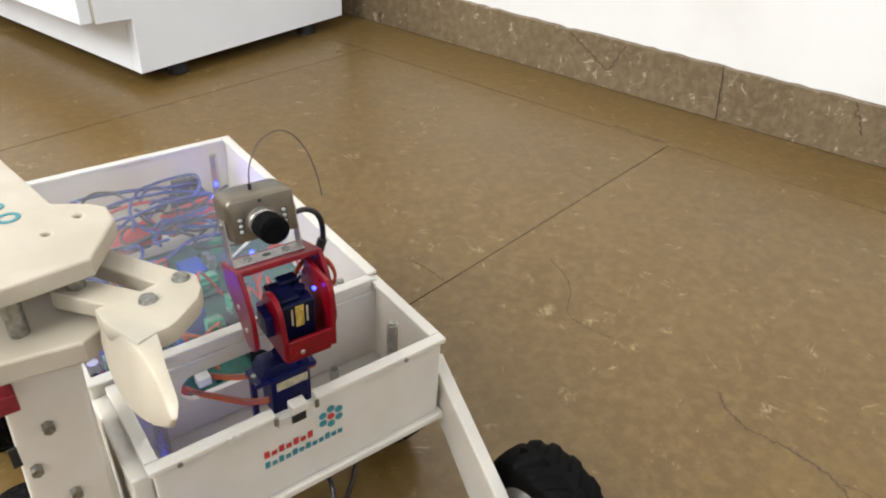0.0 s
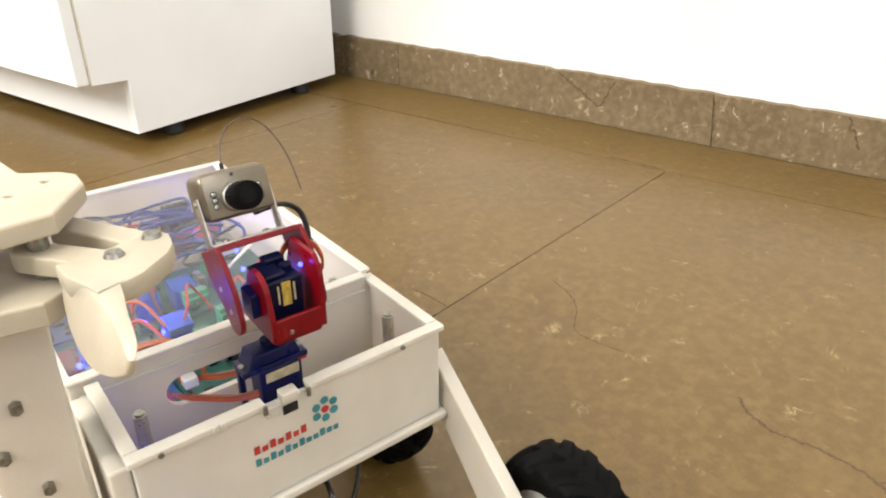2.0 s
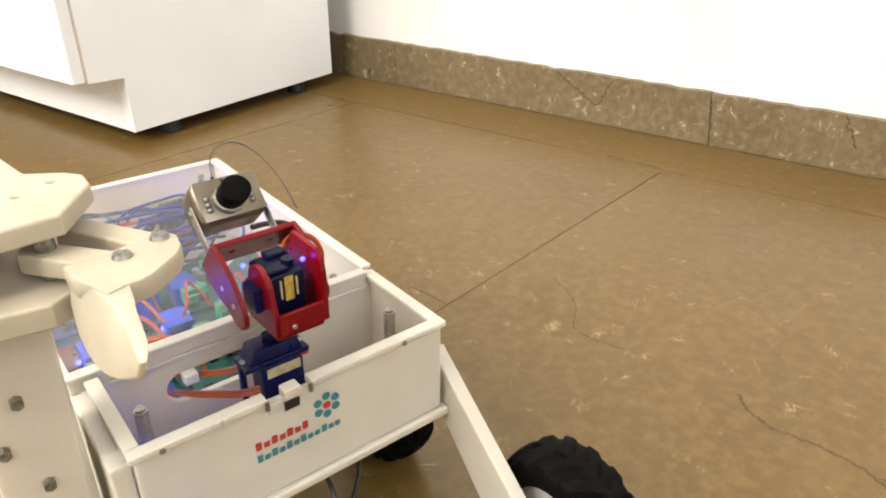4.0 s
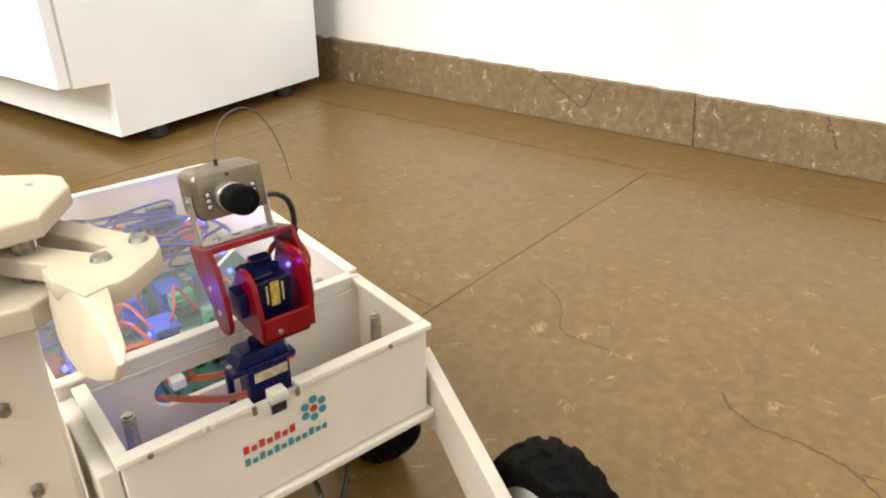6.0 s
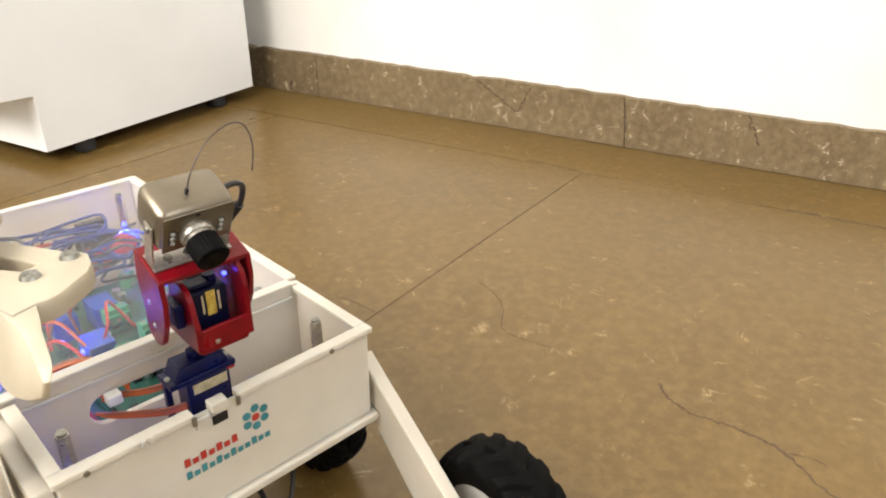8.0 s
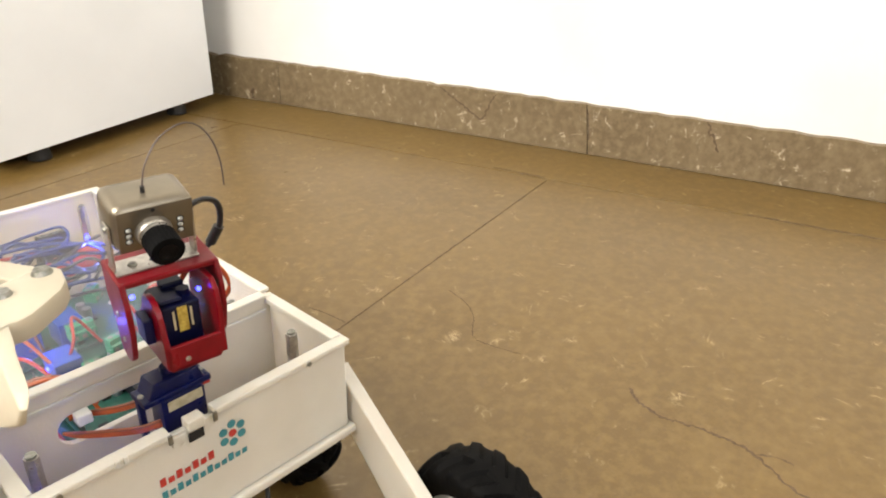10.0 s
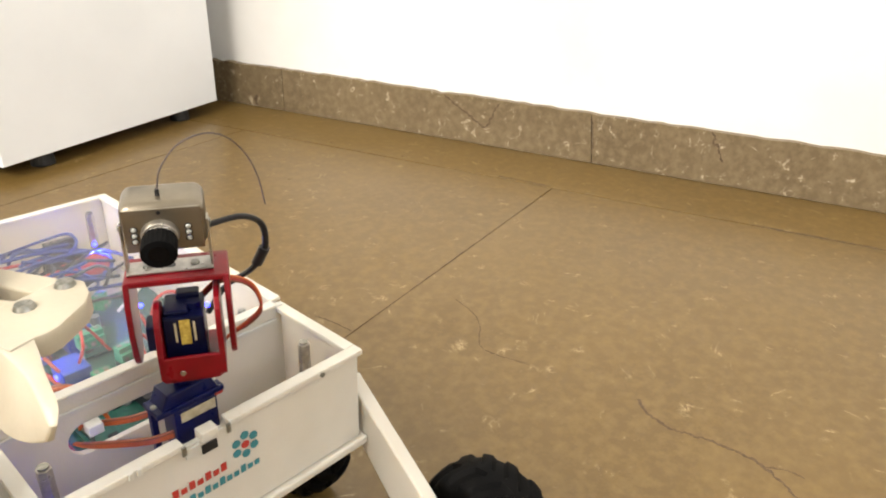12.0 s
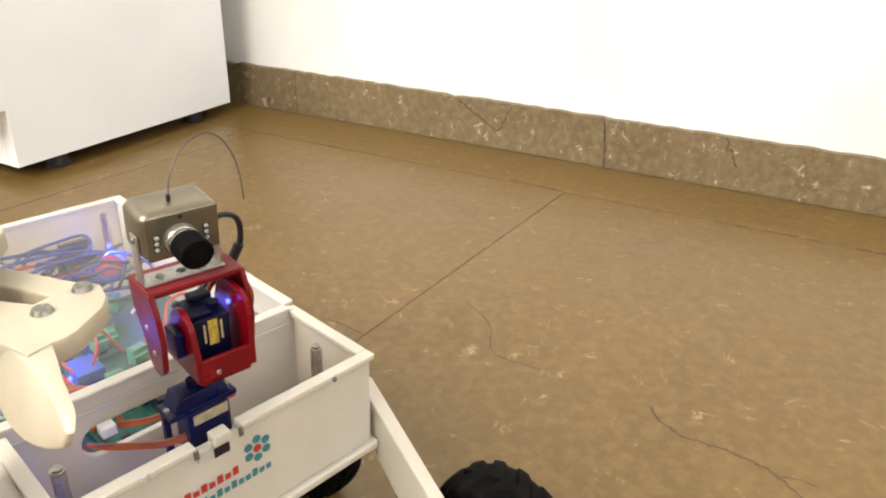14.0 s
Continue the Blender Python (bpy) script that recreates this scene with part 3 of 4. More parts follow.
def build_electronics(rover):
    z = BASE + 0.0016
    # boards on the box floor
    rnd = random.Random(5)
    boards = (((-0.030, 0.078), (0.030, 0.152), M_PCBG), ((-0.080, 0.080), (-0.036, 0.170), M_PCBR), ((-0.030, 0.160), (0.035, 0.215), M_PCBG),
              ((-0.076, 0.180), (-0.036, 0.250), M_PCBB), ((0.036, 0.086), (0.070, 0.150), M_PCBR))
    part("base_board", box((-0.0805, 0.0680, z + 0.0012), (0.0725, 0.2300, z + 0.0028), 0.0003), M_PCBG, rover, "dark green base board under the modules")
    for (xa, ya), (xb, yb), mat in boards:
        b = part("circuit_board", box((xa, ya, z + 0.005), (xb, yb, z + 0.0066), 0.0003), mat, rover, "printed circuit board with small components")
        bits = bmesh.new()
        for _ in range(26):
            x, y = rnd.uniform(xa + 0.003, xb - 0.005), rnd.uniform(ya + 0.003, yb - 0.005)
            add_box(bits, (x, y, z + 0.0066), (x + rnd.uniform(0.0015, 0.005), y + rnd.uniform(0.0015, 0.004), z + 0.0066 + rnd.uniform(0.0008, 0.003)))
        part("chips", bits, M_CHIP, b)
        pins = bmesh.new()
        for k in range(int((yb - ya) / 0.0026) - 2):
            add_box(pins, (xa + 0.002, ya + 0.003 + k * 0.0026, z + 0.0066), (xa + 0.0028, ya + 0.0038 + k * 0.0026, z + 0.0125))
        part("pin_row", pins, M_ZINC, b)
        for _ in range(4):
            x, y = rnd.uniform(xa + 0.006, xb - 0.006), rnd.uniform(ya + 0.006, yb - 0.006)
            part("capacitor", rod((x, y, z + 0.0066), (x, y, z + 0.0066 + rnd.uniform(0.006, 0.011)), rnd.uniform(0.0022, 0.0034), 14, None, 0.0004), M_SILVER, b)
    for x, y in ((-0.014, 0.136), (-0.060, 0.134), (0.004, 0.176), (-0.020, 0.178)):
        add_block(rover, "relay", (x - 0.0075, y - 0.0095, z + 0.0066), (x + 0.0075, y + 0.0095, z + 0.0226), M_RELAY)
    for x, y, n, a in ((-0.006, 0.114, 2, 0), (0.014, 0.130, 2, 10), (-0.062, 0.114, 3, 0), (0.006, 0.158, 3, 0), (-0.036, 0.206, 3, 90), (-0.070, 0.236, 4, 30), (0.030, 0.196, 2, 40)):
        terminal(rover, x, y, z + 0.0150, n, a)
    add_block(rover, "chip_block", (0.003, 0.086, z + 0.0066), (0.028, 0.122, z + 0.016), M_CHIP)
    terminal(rover, 0.036, 0.268, z + 0.026, 4, 0, M_CHIP)
    add_block(rover, "terminal_stand", (0.024, 0.262, z), (0.048, 0.275, z + 0.026), M_CHIP)
    part("battery", rod((0.008, 0.236, z + 0.020), (0.055, 0.246, z + 0.020), 0.0095, 24, None, 0.0015), M_WIRERED, rover, "red wrapped battery cell", True)
    part("battery", rod((-0.048, 0.226, z + 0.020), (0.000, 0.235, z + 0.020), 0.0095, 24, None, 0.0015), M_WIRERED, rover, "red wrapped battery cell", True)
    # wire looms: long slack leads and coils
    zz = z + 0.036
    runs = (
        (M_WIREBLUE, 0.0013, [(-0.078, 0.240, zz), (-0.045, 0.262, zz + 0.006), (-0.010, 0.264, zz + 0.004), (0.020, 0.262, zz), (0.040, 0.262, z + 0.034)]),
        (M_WIREBLUE, 0.0013, [(-0.060, 0.226, zz - 0.004), (-0.030, 0.246, zz + 0.004), (0.006, 0.250, zz + 0.004), (0.034, 0.240, zz + 0.003), (0.050, 0.222, zz), (0.040, 0.206, zz - 0.004), (0.022, 0.212, zz - 0.003)]),
        (M_WIREBLUE, 0.0012, [(-0.050, 0.200, zz - 0.006), (-0.020, 0.226, zz + 0.002), (0.016, 0.232, zz + 0.005), (0.048, 0.226, zz + 0.003), (0.060, 0.204, zz - 0.002), (0.052, 0.186, zz - 0.006)]),
        (M_WIREBLUE, 0.0012, [(0.000, 0.262, zz + 0.003), (-0.012, 0.240, zz + 0.006), (-0.016, 0.220, zz + 0.004), (-0.006, 0.205, zz), (0.016, 0.200, zz - 0.002)]),
        (M_CABLE, 0.0013, [(0.058, 0.242, zz), (0.036, 0.222, zz + 0.005), (0.010, 0.208, zz + 0.002), (-0.018, 0.206, zz - 0.003), (-0.040, 0.212, zz - 0.008)]),
        (M_CABLE, 0.0012, [(0.062, 0.214, zz - 0.003), (0.040, 0.196, zz + 0.002), (0.018, 0.194, zz), (0.010, 0.206, zz), (0.026, 0.222, zz + 0.003), (0.050, 0.212, zz)]),
        (M_WIREBLUE, 0.0012, [(0.064, 0.190, zz - 0.006), (0.040, 0.178, zz), (0.012, 0.186, zz), (-0.010, 0.182, zz - 0.006), (-0.026, 0.192, zz - 0.010)]),
        (M_WIRERED, 0.0012, [(-0.070, 0.210, zz - 0.008), (-0.040, 0.232, zz + 0.003), (-0.014, 0.246, zz + 0.002), (0.020, 0.252, zz - 0.004)]),
        (M_WIREORANGE, 0.0011, [(-0.055, 0.110, z + 0.026), (-0.046, 0.100, z + 0.036), (-0.032, 0.094, z + 0.038), (-0.020, 0.094, z + 0.030), (-0.016, 0.090, z + 0.016)]),
        (M_WIREORANGE, 0.0011, [(-0.056, 0.106, z + 0.022), (-0.046, 0.094, z + 0.032), (-0.034, 0.088, z + 0.034), (-0.022, 0.088, z + 0.027), (-0.017, 0.084, z + 0.014)]),
        (M_WIREBROWN, 0.0011, [(-0.052, 0.114, z + 0.024), (-0.042, 0.106, z + 0.034), (-0.030, 0.100, z + 0.035), (-0.018, 0.098, z + 0.027)]),
        (M_WIRERED, 0.0011, [(-0.038, 0.150, z + 0.02), (-0.034, 0.136, z + 0.030), (-0.030, 0.120, z + 0.030), (-0.024, 0.108, z + 0.018)]),
        (M_WIREORANGE, 0.0010, [(-0.044, 0.170, z + 0.02), (-0.036, 0.156, z + 0.032), (-0.028, 0.146, z + 0.034), (-0.022, 0.130, z + 0.024)]),
        (M_CONN, 0.0010, [(0.030, 0.172, z + 0.022), (0.046, 0.168, z + 0.036), (0.056, 0.176, z + 0.036), (0.060, 0.196, z + 0.024)]),
        (M_WIRERED, 0.0011, [(0.034, 0.140, z + 0.016), (0.046, 0.152, z + 0.032), (0.060, 0.150, z + 0.032), (0.064, 0.130, z + 0.018)]),
    )
    more = []
    for k in range(16):
        x, y, q = rnd.uniform(-0.05, 0.045), rnd.uniform(0.185, 0.255), rnd.uniform(0.008, 0.018)
        a0 = rnd.uniform(0, 6.28)
        h = zz + rnd.uniform(-0.010, 0.006)
        more.append((rnd.choice((M_WIREBLUE, M_WIREBLUE, M_CABLE, M_WIREBLUE)), 0.0011,
                     [(max(-0.076, min(0.066, x + q * 1.3 * math.cos(a0 + w))), max(0.17, min(0.272, y + q * math.sin(a0 + w))), h + 0.003 * math.sin(2 * w + k)) for w in (0, 0.9, 1.8, 2.7, 3.6, 4.5, 5.2)]))
    for k in range(8):
        x, y = rnd.uniform(-0.074, 0.02), rnd.uniform(0.090, 0.165)
        more.append((rnd.choice((M_WIRERED, M_WIREORANGE, M_WIREBROWN, M_WIRERED, M_CONN, M_WIREBLUE)), 0.0009,
                     [(x, y, z + 0.012), (x + 0.006, y + rnd.uniform(-0.01, 0.012), z + 0.030), (x + rnd.uniform(0.006, 0.026), y + rnd.uniform(-0.004, 0.02), z + 0.034),
                      (x + rnd.uniform(0.010, 0.030), y + rnd.uniform(-0.004, 0.016), z + 0.012)]))
    for mat, r, pts in (*runs, *more):
        part("wire", tube(pts, r, 7, 7), mat, rover, "", True)
    for x, y, zq in ((0.052, 0.200, z + 0.020), (0.046, 0.176, z + 0.018), (-0.0215, 0.138, z + 0.016), (-0.0695, 0.134, z + 0.016), (0.0555, 0.258, z + 0.030), (-0.0705, 0.0135, BASE + 0.006)):
        led = bmesh.new()
        bmesh.ops.create_uvsphere(led, u_segments=12, v_segments=8, radius=0.0016)
        bmesh.ops.translate(led, vec=(x, y, zq), verts=led.verts)
        part("indicator_led", led, M_GLOWBLUE, rover, "lit blue indicator", True)
    for x, y, zq, p in ((0.046, 0.226, z + 0.040, 0.075), (-0.026, 0.142, z + 0.030, 0.022), (-0.074, 0.130, z + 0.036, 0.020), (-0.0685, 0.0150, z + 0.010, 0.014)):
        data = bpy.data.lights.new("indicator_light", "POINT")
        data.energy, data.color, data.shadow_soft_size = p, (0.10, 0.12, 1.0), 0.003
        new("indicator_light", data).location = (x, y, zq)


# ---- base servo in the front tray ----
PX, PY, ZB, ZP = 0.0, 0.0228, 0.1800, 0.1914
AXIS = -0.0031      # of the tilt, before the pan axis, in the bracket's own size
LEAN = 6.0
SIZE = 0.934      # of the bracket and the camera on it


def build_base_servo():
    s = tagged(empty("base_servo"), "small translucent blue hobby servo with orange leads in the tray", "servo")
    xa, xb, ya, yb = PX - 0.0165, PX + 0.0063, PY - 0.0062, PY + 0.0062
    part("case", box((xa + 0.0030, ya, 0.1345), (xb, yb, 0.1568), 0.0007), M_BLUE, s)
    part("label_band", box((xa + 0.0055, ya - 0.0002, 0.1500), (xb - 0.0004, yb + 0.0002, 0.1552), 0.0002), M_TAN, s, "tan label round the case")
    part("flange", box((xa - 0.0047, ya - 0.0004, 0.1570), (xb + 0.0047, yb + 0.0004, 0.1600), 0.0006), M_BLUE, s)
    part("gear_case", prism([(xa - 0.0018, 0.1601), (xb + 0.0018, 0.1601), (xb - 0.0006, 0.1668), (xa + 0.0012, 0.1668)], -ya - 0.0122, -ya - 0.0002, 0.0008, UPRIGHT), M_BLUE, s)
    top = rod((PX, PY, 0.1669), (PX, PY, 0.1715), 0.0058, 24, 0.0054)
    add_rod(top, (PX - 0.006, PY, 0.1669), (PX - 0.006, PY, 0.1700), 0.003, 16)
    part("gear_tower", top, M_BLUE, s, "", True)
    part("horn", rod((PX, PY, 0.1716), (PX, PY, ZB - 0.0003), 0.0034, 20, 0.0056), M_DARKBLUE, s, "", True)
    for x in (xa - 0.0030, xb + 0.0030):
        screw_head("flange_screw", s, (x, PY, 0.1600), (0, 0, 1), 0.0015)
    part("support", box((xa - 0.0040, yb - 0.0045, BASE), (xa - 0.0012, yb - 0.001, 0.1568), 0.0005), M_BLUE, s)
    part("support", box((xb + 0.0012, yb - 0.0045, BASE), (xb + 0.0047, yb - 0.001, 0.1540), 0.0005), M_BLUE, s)
    part("plug", box((xb + 0.0008, ya + 0.0014, 0.1541), (xb + 0.0050, yb - 0.003, 0.1568), 0.0006), M_WIRERED, s, "dark red plug under the flange")
    y = ya + 0.002
    for k, mat in enumerate((M_WIREORANGE, M_WIREORANGE, M_WIREBROWN)):
        part("lead", tube([(xa + 0.002, y, 0.1440 + k * 0.0012), (xa - 0.006, y + 0.008, 0.1400 + k * 0.0012), (xa - 0.014, y + 0.028, 0.1310 + k * 0.0012), (xa - 0.020, 0.060, 0.1262 + k * 0.001), (xa - 0.022, 0.075, 0.120)], 0.0009, 7), mat, s, "", True)
    for k, mat in enumerate((M_WIREBROWN, M_WIREORANGE, M_WIREORANGE)):
        part("lead", tube([(xa + 0.008, yb + 0.004, 0.1500 - k * 0.0011), (xa - 0.004, 0.044, 0.1440 - k * 0.0011), (xa - 0.012, 0.0585, 0.1375 - k * 0.001), (xa - 0.020, 0.075, 0.130)], 0.0008, 7), mat, s, "", True)
    part("lead_plug", box((-0.037, 0.055, 0.1345), (-0.030, 0.061, 0.1400), 0.0006), M_CONN, s, "white lead connector")
    return s


# ---- pan and tilt bracket ----
def build_pan_tilt():
    pt = tagged(empty("pan_tilt_mount", pose(PX, PY, ZB) @ Matrix.Diagonal((SIZE, SIZE, SIZE, 1))), "glossy red plastic pan and tilt bracket on a servo", "bracket")
    yf, yb = -0.0238, 0.0140
    base = prism([(-0.0125, yf + 0.002), (-0.0105, yf), (0.0115, yf), (0.0135, yf + 0.002), (0.0135, yb), (-0.0125, yb)], 0.0, 0.0026, 0.0006)
    pan = part("pan_bracket", base, M_RED, pt)
    # front apron with its screw
    ap = prism([(-0.0110, 0.0), (0.0105, 0.0), (0.0135, 0.003), (0.0135, 0.0125), (-0.0125, 0.0125), (-0.0125, 0.0015)], -0.0022, 0.0, 0.0005, pose(0, yf, 0, 90, 0, 0))
    part("front_apron", ap, M_RED, pan)
    screw_head("apron_screw", pan, (-0.0035, yf - 0.0001, 0.0048), (0, -1, 0), 0.0013, M_STEEL)
    # uprights: rounded cheeks
    cheek = [(yf, 0.002), (yb - 0.004, 0.002), (yb - 0.004, 0.016)] + circle(-0.0104, 0.0230, 0.0108, 12, 0.1, math.pi - 0.1) + [(yf, 0.014)]
    part("cheek", prism(cheek, -0.0130, -0.0102, 0.0005, SIDEWAYS), M_RED, pan)
    tall = [(yf, 0.002), (0.010, 0.002), (0.010, 0.024), (0.004, 0.038), (-0.018, 0.038), (-0.0220, 0.034), (yf, 0.028)]
    part("cheek", prism(tall, 0.0125, 0.0151, 0.0005, SIDEWAYS), M_RED, pan)
    # tilt servo between the cheeks
    part("tilt_servo", box((-0.0098, -0.0165, 0.0060), (0.0075, 0.0060, 0.0285), 0.0008), M_DARKBLUE, pan, "smoky blue micro servo with a yellow label")
    end = box((-0.0092, -0.0140, 0.0286), (0.0012, 0.0030, 0.0306), 0.0008)
    add_rod(end, (0.0035, -0.0080, 0.0286), (0.0035, -0.0080, 0.0318), 0.0030, 16)
    add_box(end, (-0.0040, -0.0030, 0.0300), (0.0060, 0.0040, 0.0330), 0.0008)
    part("tilt_servo_end", end, M_DARKBLUE, pan)
    part("tilt_servo_tab", box((-0.0172, -0.0144, 0.0120), (-0.0131, -0.0024, 0.0240), 0.0006), M_BLUE, pan)
    part("servo_label", box((-0.0030, -0.0168, 0.0150), (0.0015, -0.01655, 0.0275), 0.0001), M_YELLOW, pan)
    part("servo_label_edge", box((-0.0052, -0.0168, 0.0165), (-0.0042, -0.01655, 0.0262), 0.0001), M_TAN, pan)
    part("servo_label_edge", box((0.0027, -0.0168, 0.0165), (0.0037, -0.01655, 0.0262), 0.0001), M_TAN, pan)
    led = bmesh.new()
    bmesh.ops.create_uvsphere(led, u_segments=10, v_segments=8, radius=0.0011)
    bmesh.ops.translate(led, vec=(0.0095, -0.0120, 0.0310), verts=led.verts)
    part("indicator_led", led, M_GLOWBLUE, pan, "lit blue indicator", True)
    for k, mat in enumerate((M_WIREORANGE, M_WIRERED, M_WIREBROWN)):
        o = 0.0011 * k
        part("servo_lead", tube([(0.004, 0.004, 0.026 - o), (0.016, 0.013, 0.031 - o), (0.029, 0.014, 0.026 - o), (0.033, 0.012, 0.014 - o), (0.026, 0.017, 0.003 - o), (0.014, 0.026, -0.012), (0.008, 0.034, -0.034)], 0.0008, 7), mat, pan, "", True)
    # the bracket sits a little off the servo's axis
    for ob in [pan, *pan.children]:
        ob.data.transform(Matrix.Translation((0.0020, 0.0025, -0.0022)))
    # tilting fork; its own space has its origin on the tilt axis
    fork = bmesh.new()
    add_prism(fork, [(-0.0216, -0.0030), (-0.0201, -0.0044), (0.0203, -0.0044), (0.0218, -0.0030), (0.0218, 0.0200), (-0.0216, 0.0200)], 0.0274, 0.0302, 0.0006,
              None, [circle(-0.010, 0.006, 0.0016, 10), circle(0.010, 0.006, 0.0016, 10)])
    arm = [(-0.0044, 0.0299), (0.0198, 0.0299), (0.0180, 0.016), (0.0095, 0.001)] + circle(0.0, -0.0030, 0.0088, 9, -0.2, -math.pi + 0.2) + [(-0.0105, 0.008), (-0.0088, 0.020)]
    fork_ob = part("tilt_fork", fork, M_RED, pan)
    a = part("fork_arm", prism(arm, -0.0219, -0.0193, 0.0006, SIDEWAYS), M_RED, pan)
    b = part("fork_arm", prism(arm, 0.0195, 0.0221, 0.0006, SIDEWAYS), M_RED, pan)
    c = []
    for y, zz in ((-0.0010, 0.004), (0.004, 0.015)):
        c.append(screw_head("fork_screw", pan, (-0.0220, y, zz - 0.004), (-1, 0, 0), 0.0014, M_STEEL))
    return pan, [fork_ob, a, b] + c


# ---- the small camera on the bracket, in the space of the tilt axis ----
def build_mini_camera():
    mc = tagged(empty("mini_camera", Matrix.Diagonal((SIZE, SIZE, SIZE, 1))), "small champagne metal surveillance camera with black lens and thin aerial", "camera")
    t = box((-0.0165, -0.0120, 0.0385), (0.0165, 0.0125, 0.0628), 0.0050, None, 4)
    part("housing", t, M_CAMCASE, mc, "champagne coloured metal housing", True)
    t = box((-0.0152, -0.0126, 0.0400), (0.0152, -0.0116, 0.0615), 0.0030, None, 3)
    part("face_plate", t, M_CAMCASE, mc, "", True)
    zl = 0.0488
    t = rod((-0.0015, -0.0124, zl), (-0.0015, -0.0165, zl), 0.0076, 32, 0.0070, 0.0004)
    add_rod(t, (-0.0015, -0.0165, zl), (-0.0015, -0.0185, zl), 0.0062, 32)
    part("lens_mount", t, M_STEEL, mc, "silver lens mount", True)
    ribbed = [(-0.0015 + (0.0070 if k % 4 < 2 else 0.0068) * math.cos(math.tau * k / 96), (0.0070 if k % 4 < 2 else 0.0068) * math.sin(math.tau * k / 96)) for k in range(96)]
    t = prism(ribbed, 0.0185, 0.0300, 0.0004, pose(0, 0, zl, 90, 0, 0))
    barrel = part("lens_barrel", t, M_BLACK, mc, "ribbed black lens ring", True)
    part("lens_front", rod((-0.0015, -0.0300, zl), (-0.0015, -0.0302, zl), 0.0040, 24), M_LENS, barrel)
    for x in (-0.0112, 0.0096):
        for k in (-1, 0, 1):
            led = bmesh.new()
            bmesh.ops.create_uvsphere(led, u_segments=12, v_segments=8, radius=0.0012)
            bmesh.ops.translate(led, vec=(x, -0.0128, zl + 0.0030 * k), verts=led.verts)
            part("infrared_led", led, M_LED, mc, "", True)
            part("led_ring", rod((x, -0.0124, zl + 0.0030 * k), (x, -0.0128, zl + 0.0030 * k), 0.0016, 14), M_CHIP, mc)
    part("sensor_hole", rod((-0.001, -0.0124, 0.0596), (-0.001, -0.0128, 0.0596), 0.0009, 12), M_CHIP, mc)
    fixed = []
    strap = box((-0.0204, 0.0015, 0.0304), (0.0158, 0.0135, 0.0314), 0.0002)
    add_box(strap, (-0.0205, 0.0040, 0.0310), (-0.0195, 0.0110, 0.0537), 0.0003)
    add_box(strap, (0.0149, 0.0040, 0.0310), (0.0159, 0.0110, 0.0537), 0.0003)
    fixed.append(part("strap", strap, M_STEEL, mc, "bent steel holding strap"))
    fixed.append(part("strap_slot", rod((-0.0023, 0.0073, 0.03142), (-0.0023, 0.0073, 0.0316), 0.0022, 14), M_CHIP, mc))
    for sd in (-1, 1):
        fixed.append(screw_head("strap_screw", mc, (sd * 0.0183 - 0.0023, 0.0075, 0.0512), (sd, 0, 0), 0.0017))
        fixed.append(part("strap_spacer", rod((sd * 0.0145 - 0.0023, 0.0075, 0.0512), (sd * 0.0173 - 0.0023, 0.0075, 0.0512), 0.002, 12), M_ZINC, mc))
    for x in (-0.0120, 0.0080):
        fixed.append(screw_head("strap_bolt", mc, (x, 0.0073, 0.0314), (0, 0, 1), 0.0021))
    part("cable", tube([(0.012, 0.0100, 0.0370), (0.021, 0.0140, 0.0375), (0.031, 0.0190, 0.0365), (0.0385, 0.0220, 0.0310), (0.0410, 0.0230, 0.0220), (0.0395, 0.0235, 0.0110), (0.033, 0.0250, 0.0000), (0.020, 0.0290, -0.0120), (0.010, 0.0360, -0.0330)], 0.0016, 10, 8), M_CABLE, mc, "thin black cable in a loop", True)
    part("cable_plug", rod((0.0402, 0.0233, 0.0140), (0.0360, 0.0242, 0.0040), 0.0028, 12), M_CABLE, mc, "", True)
    part("aerial_base", rod((-0.0012, -0.0020, 0.0626), (-0.0012, -0.0020, 0.0658), 0.0009, 10), M_CHIP, mc)
    part("aerial", tube([(-0.0012, -0.0020, 0.0653), (0.0012, 0.0, 0.0745), (0.0090, 0.0050, 0.0835), (0.0200, 0.0100, 0.0860), (0.0290, 0.0140, 0.0810), (0.0360, 0.0170, 0.0700), (0.0400, 0.0185, 0.0570), (0.0420, 0.0195, 0.0420)], 0.00036, 6, 8), M_ANT, mc, "thin bent aerial wire", True)
    # the housing leans forward in its strap
    lean = Matrix.Translation((-0.0037, -0.0176, 0.0488)) @ pose(0, 0, 0, LEAN, 0, 0) @ Matrix.Diagonal((1.04, 0.95, 0.95, 1)) @ Matrix.Translation((0.0015, 0.0302, -zl))
    for ob in mc.children_recursive:
        if ob not in fixed:
            ob.data.transform(lean)
    return mc


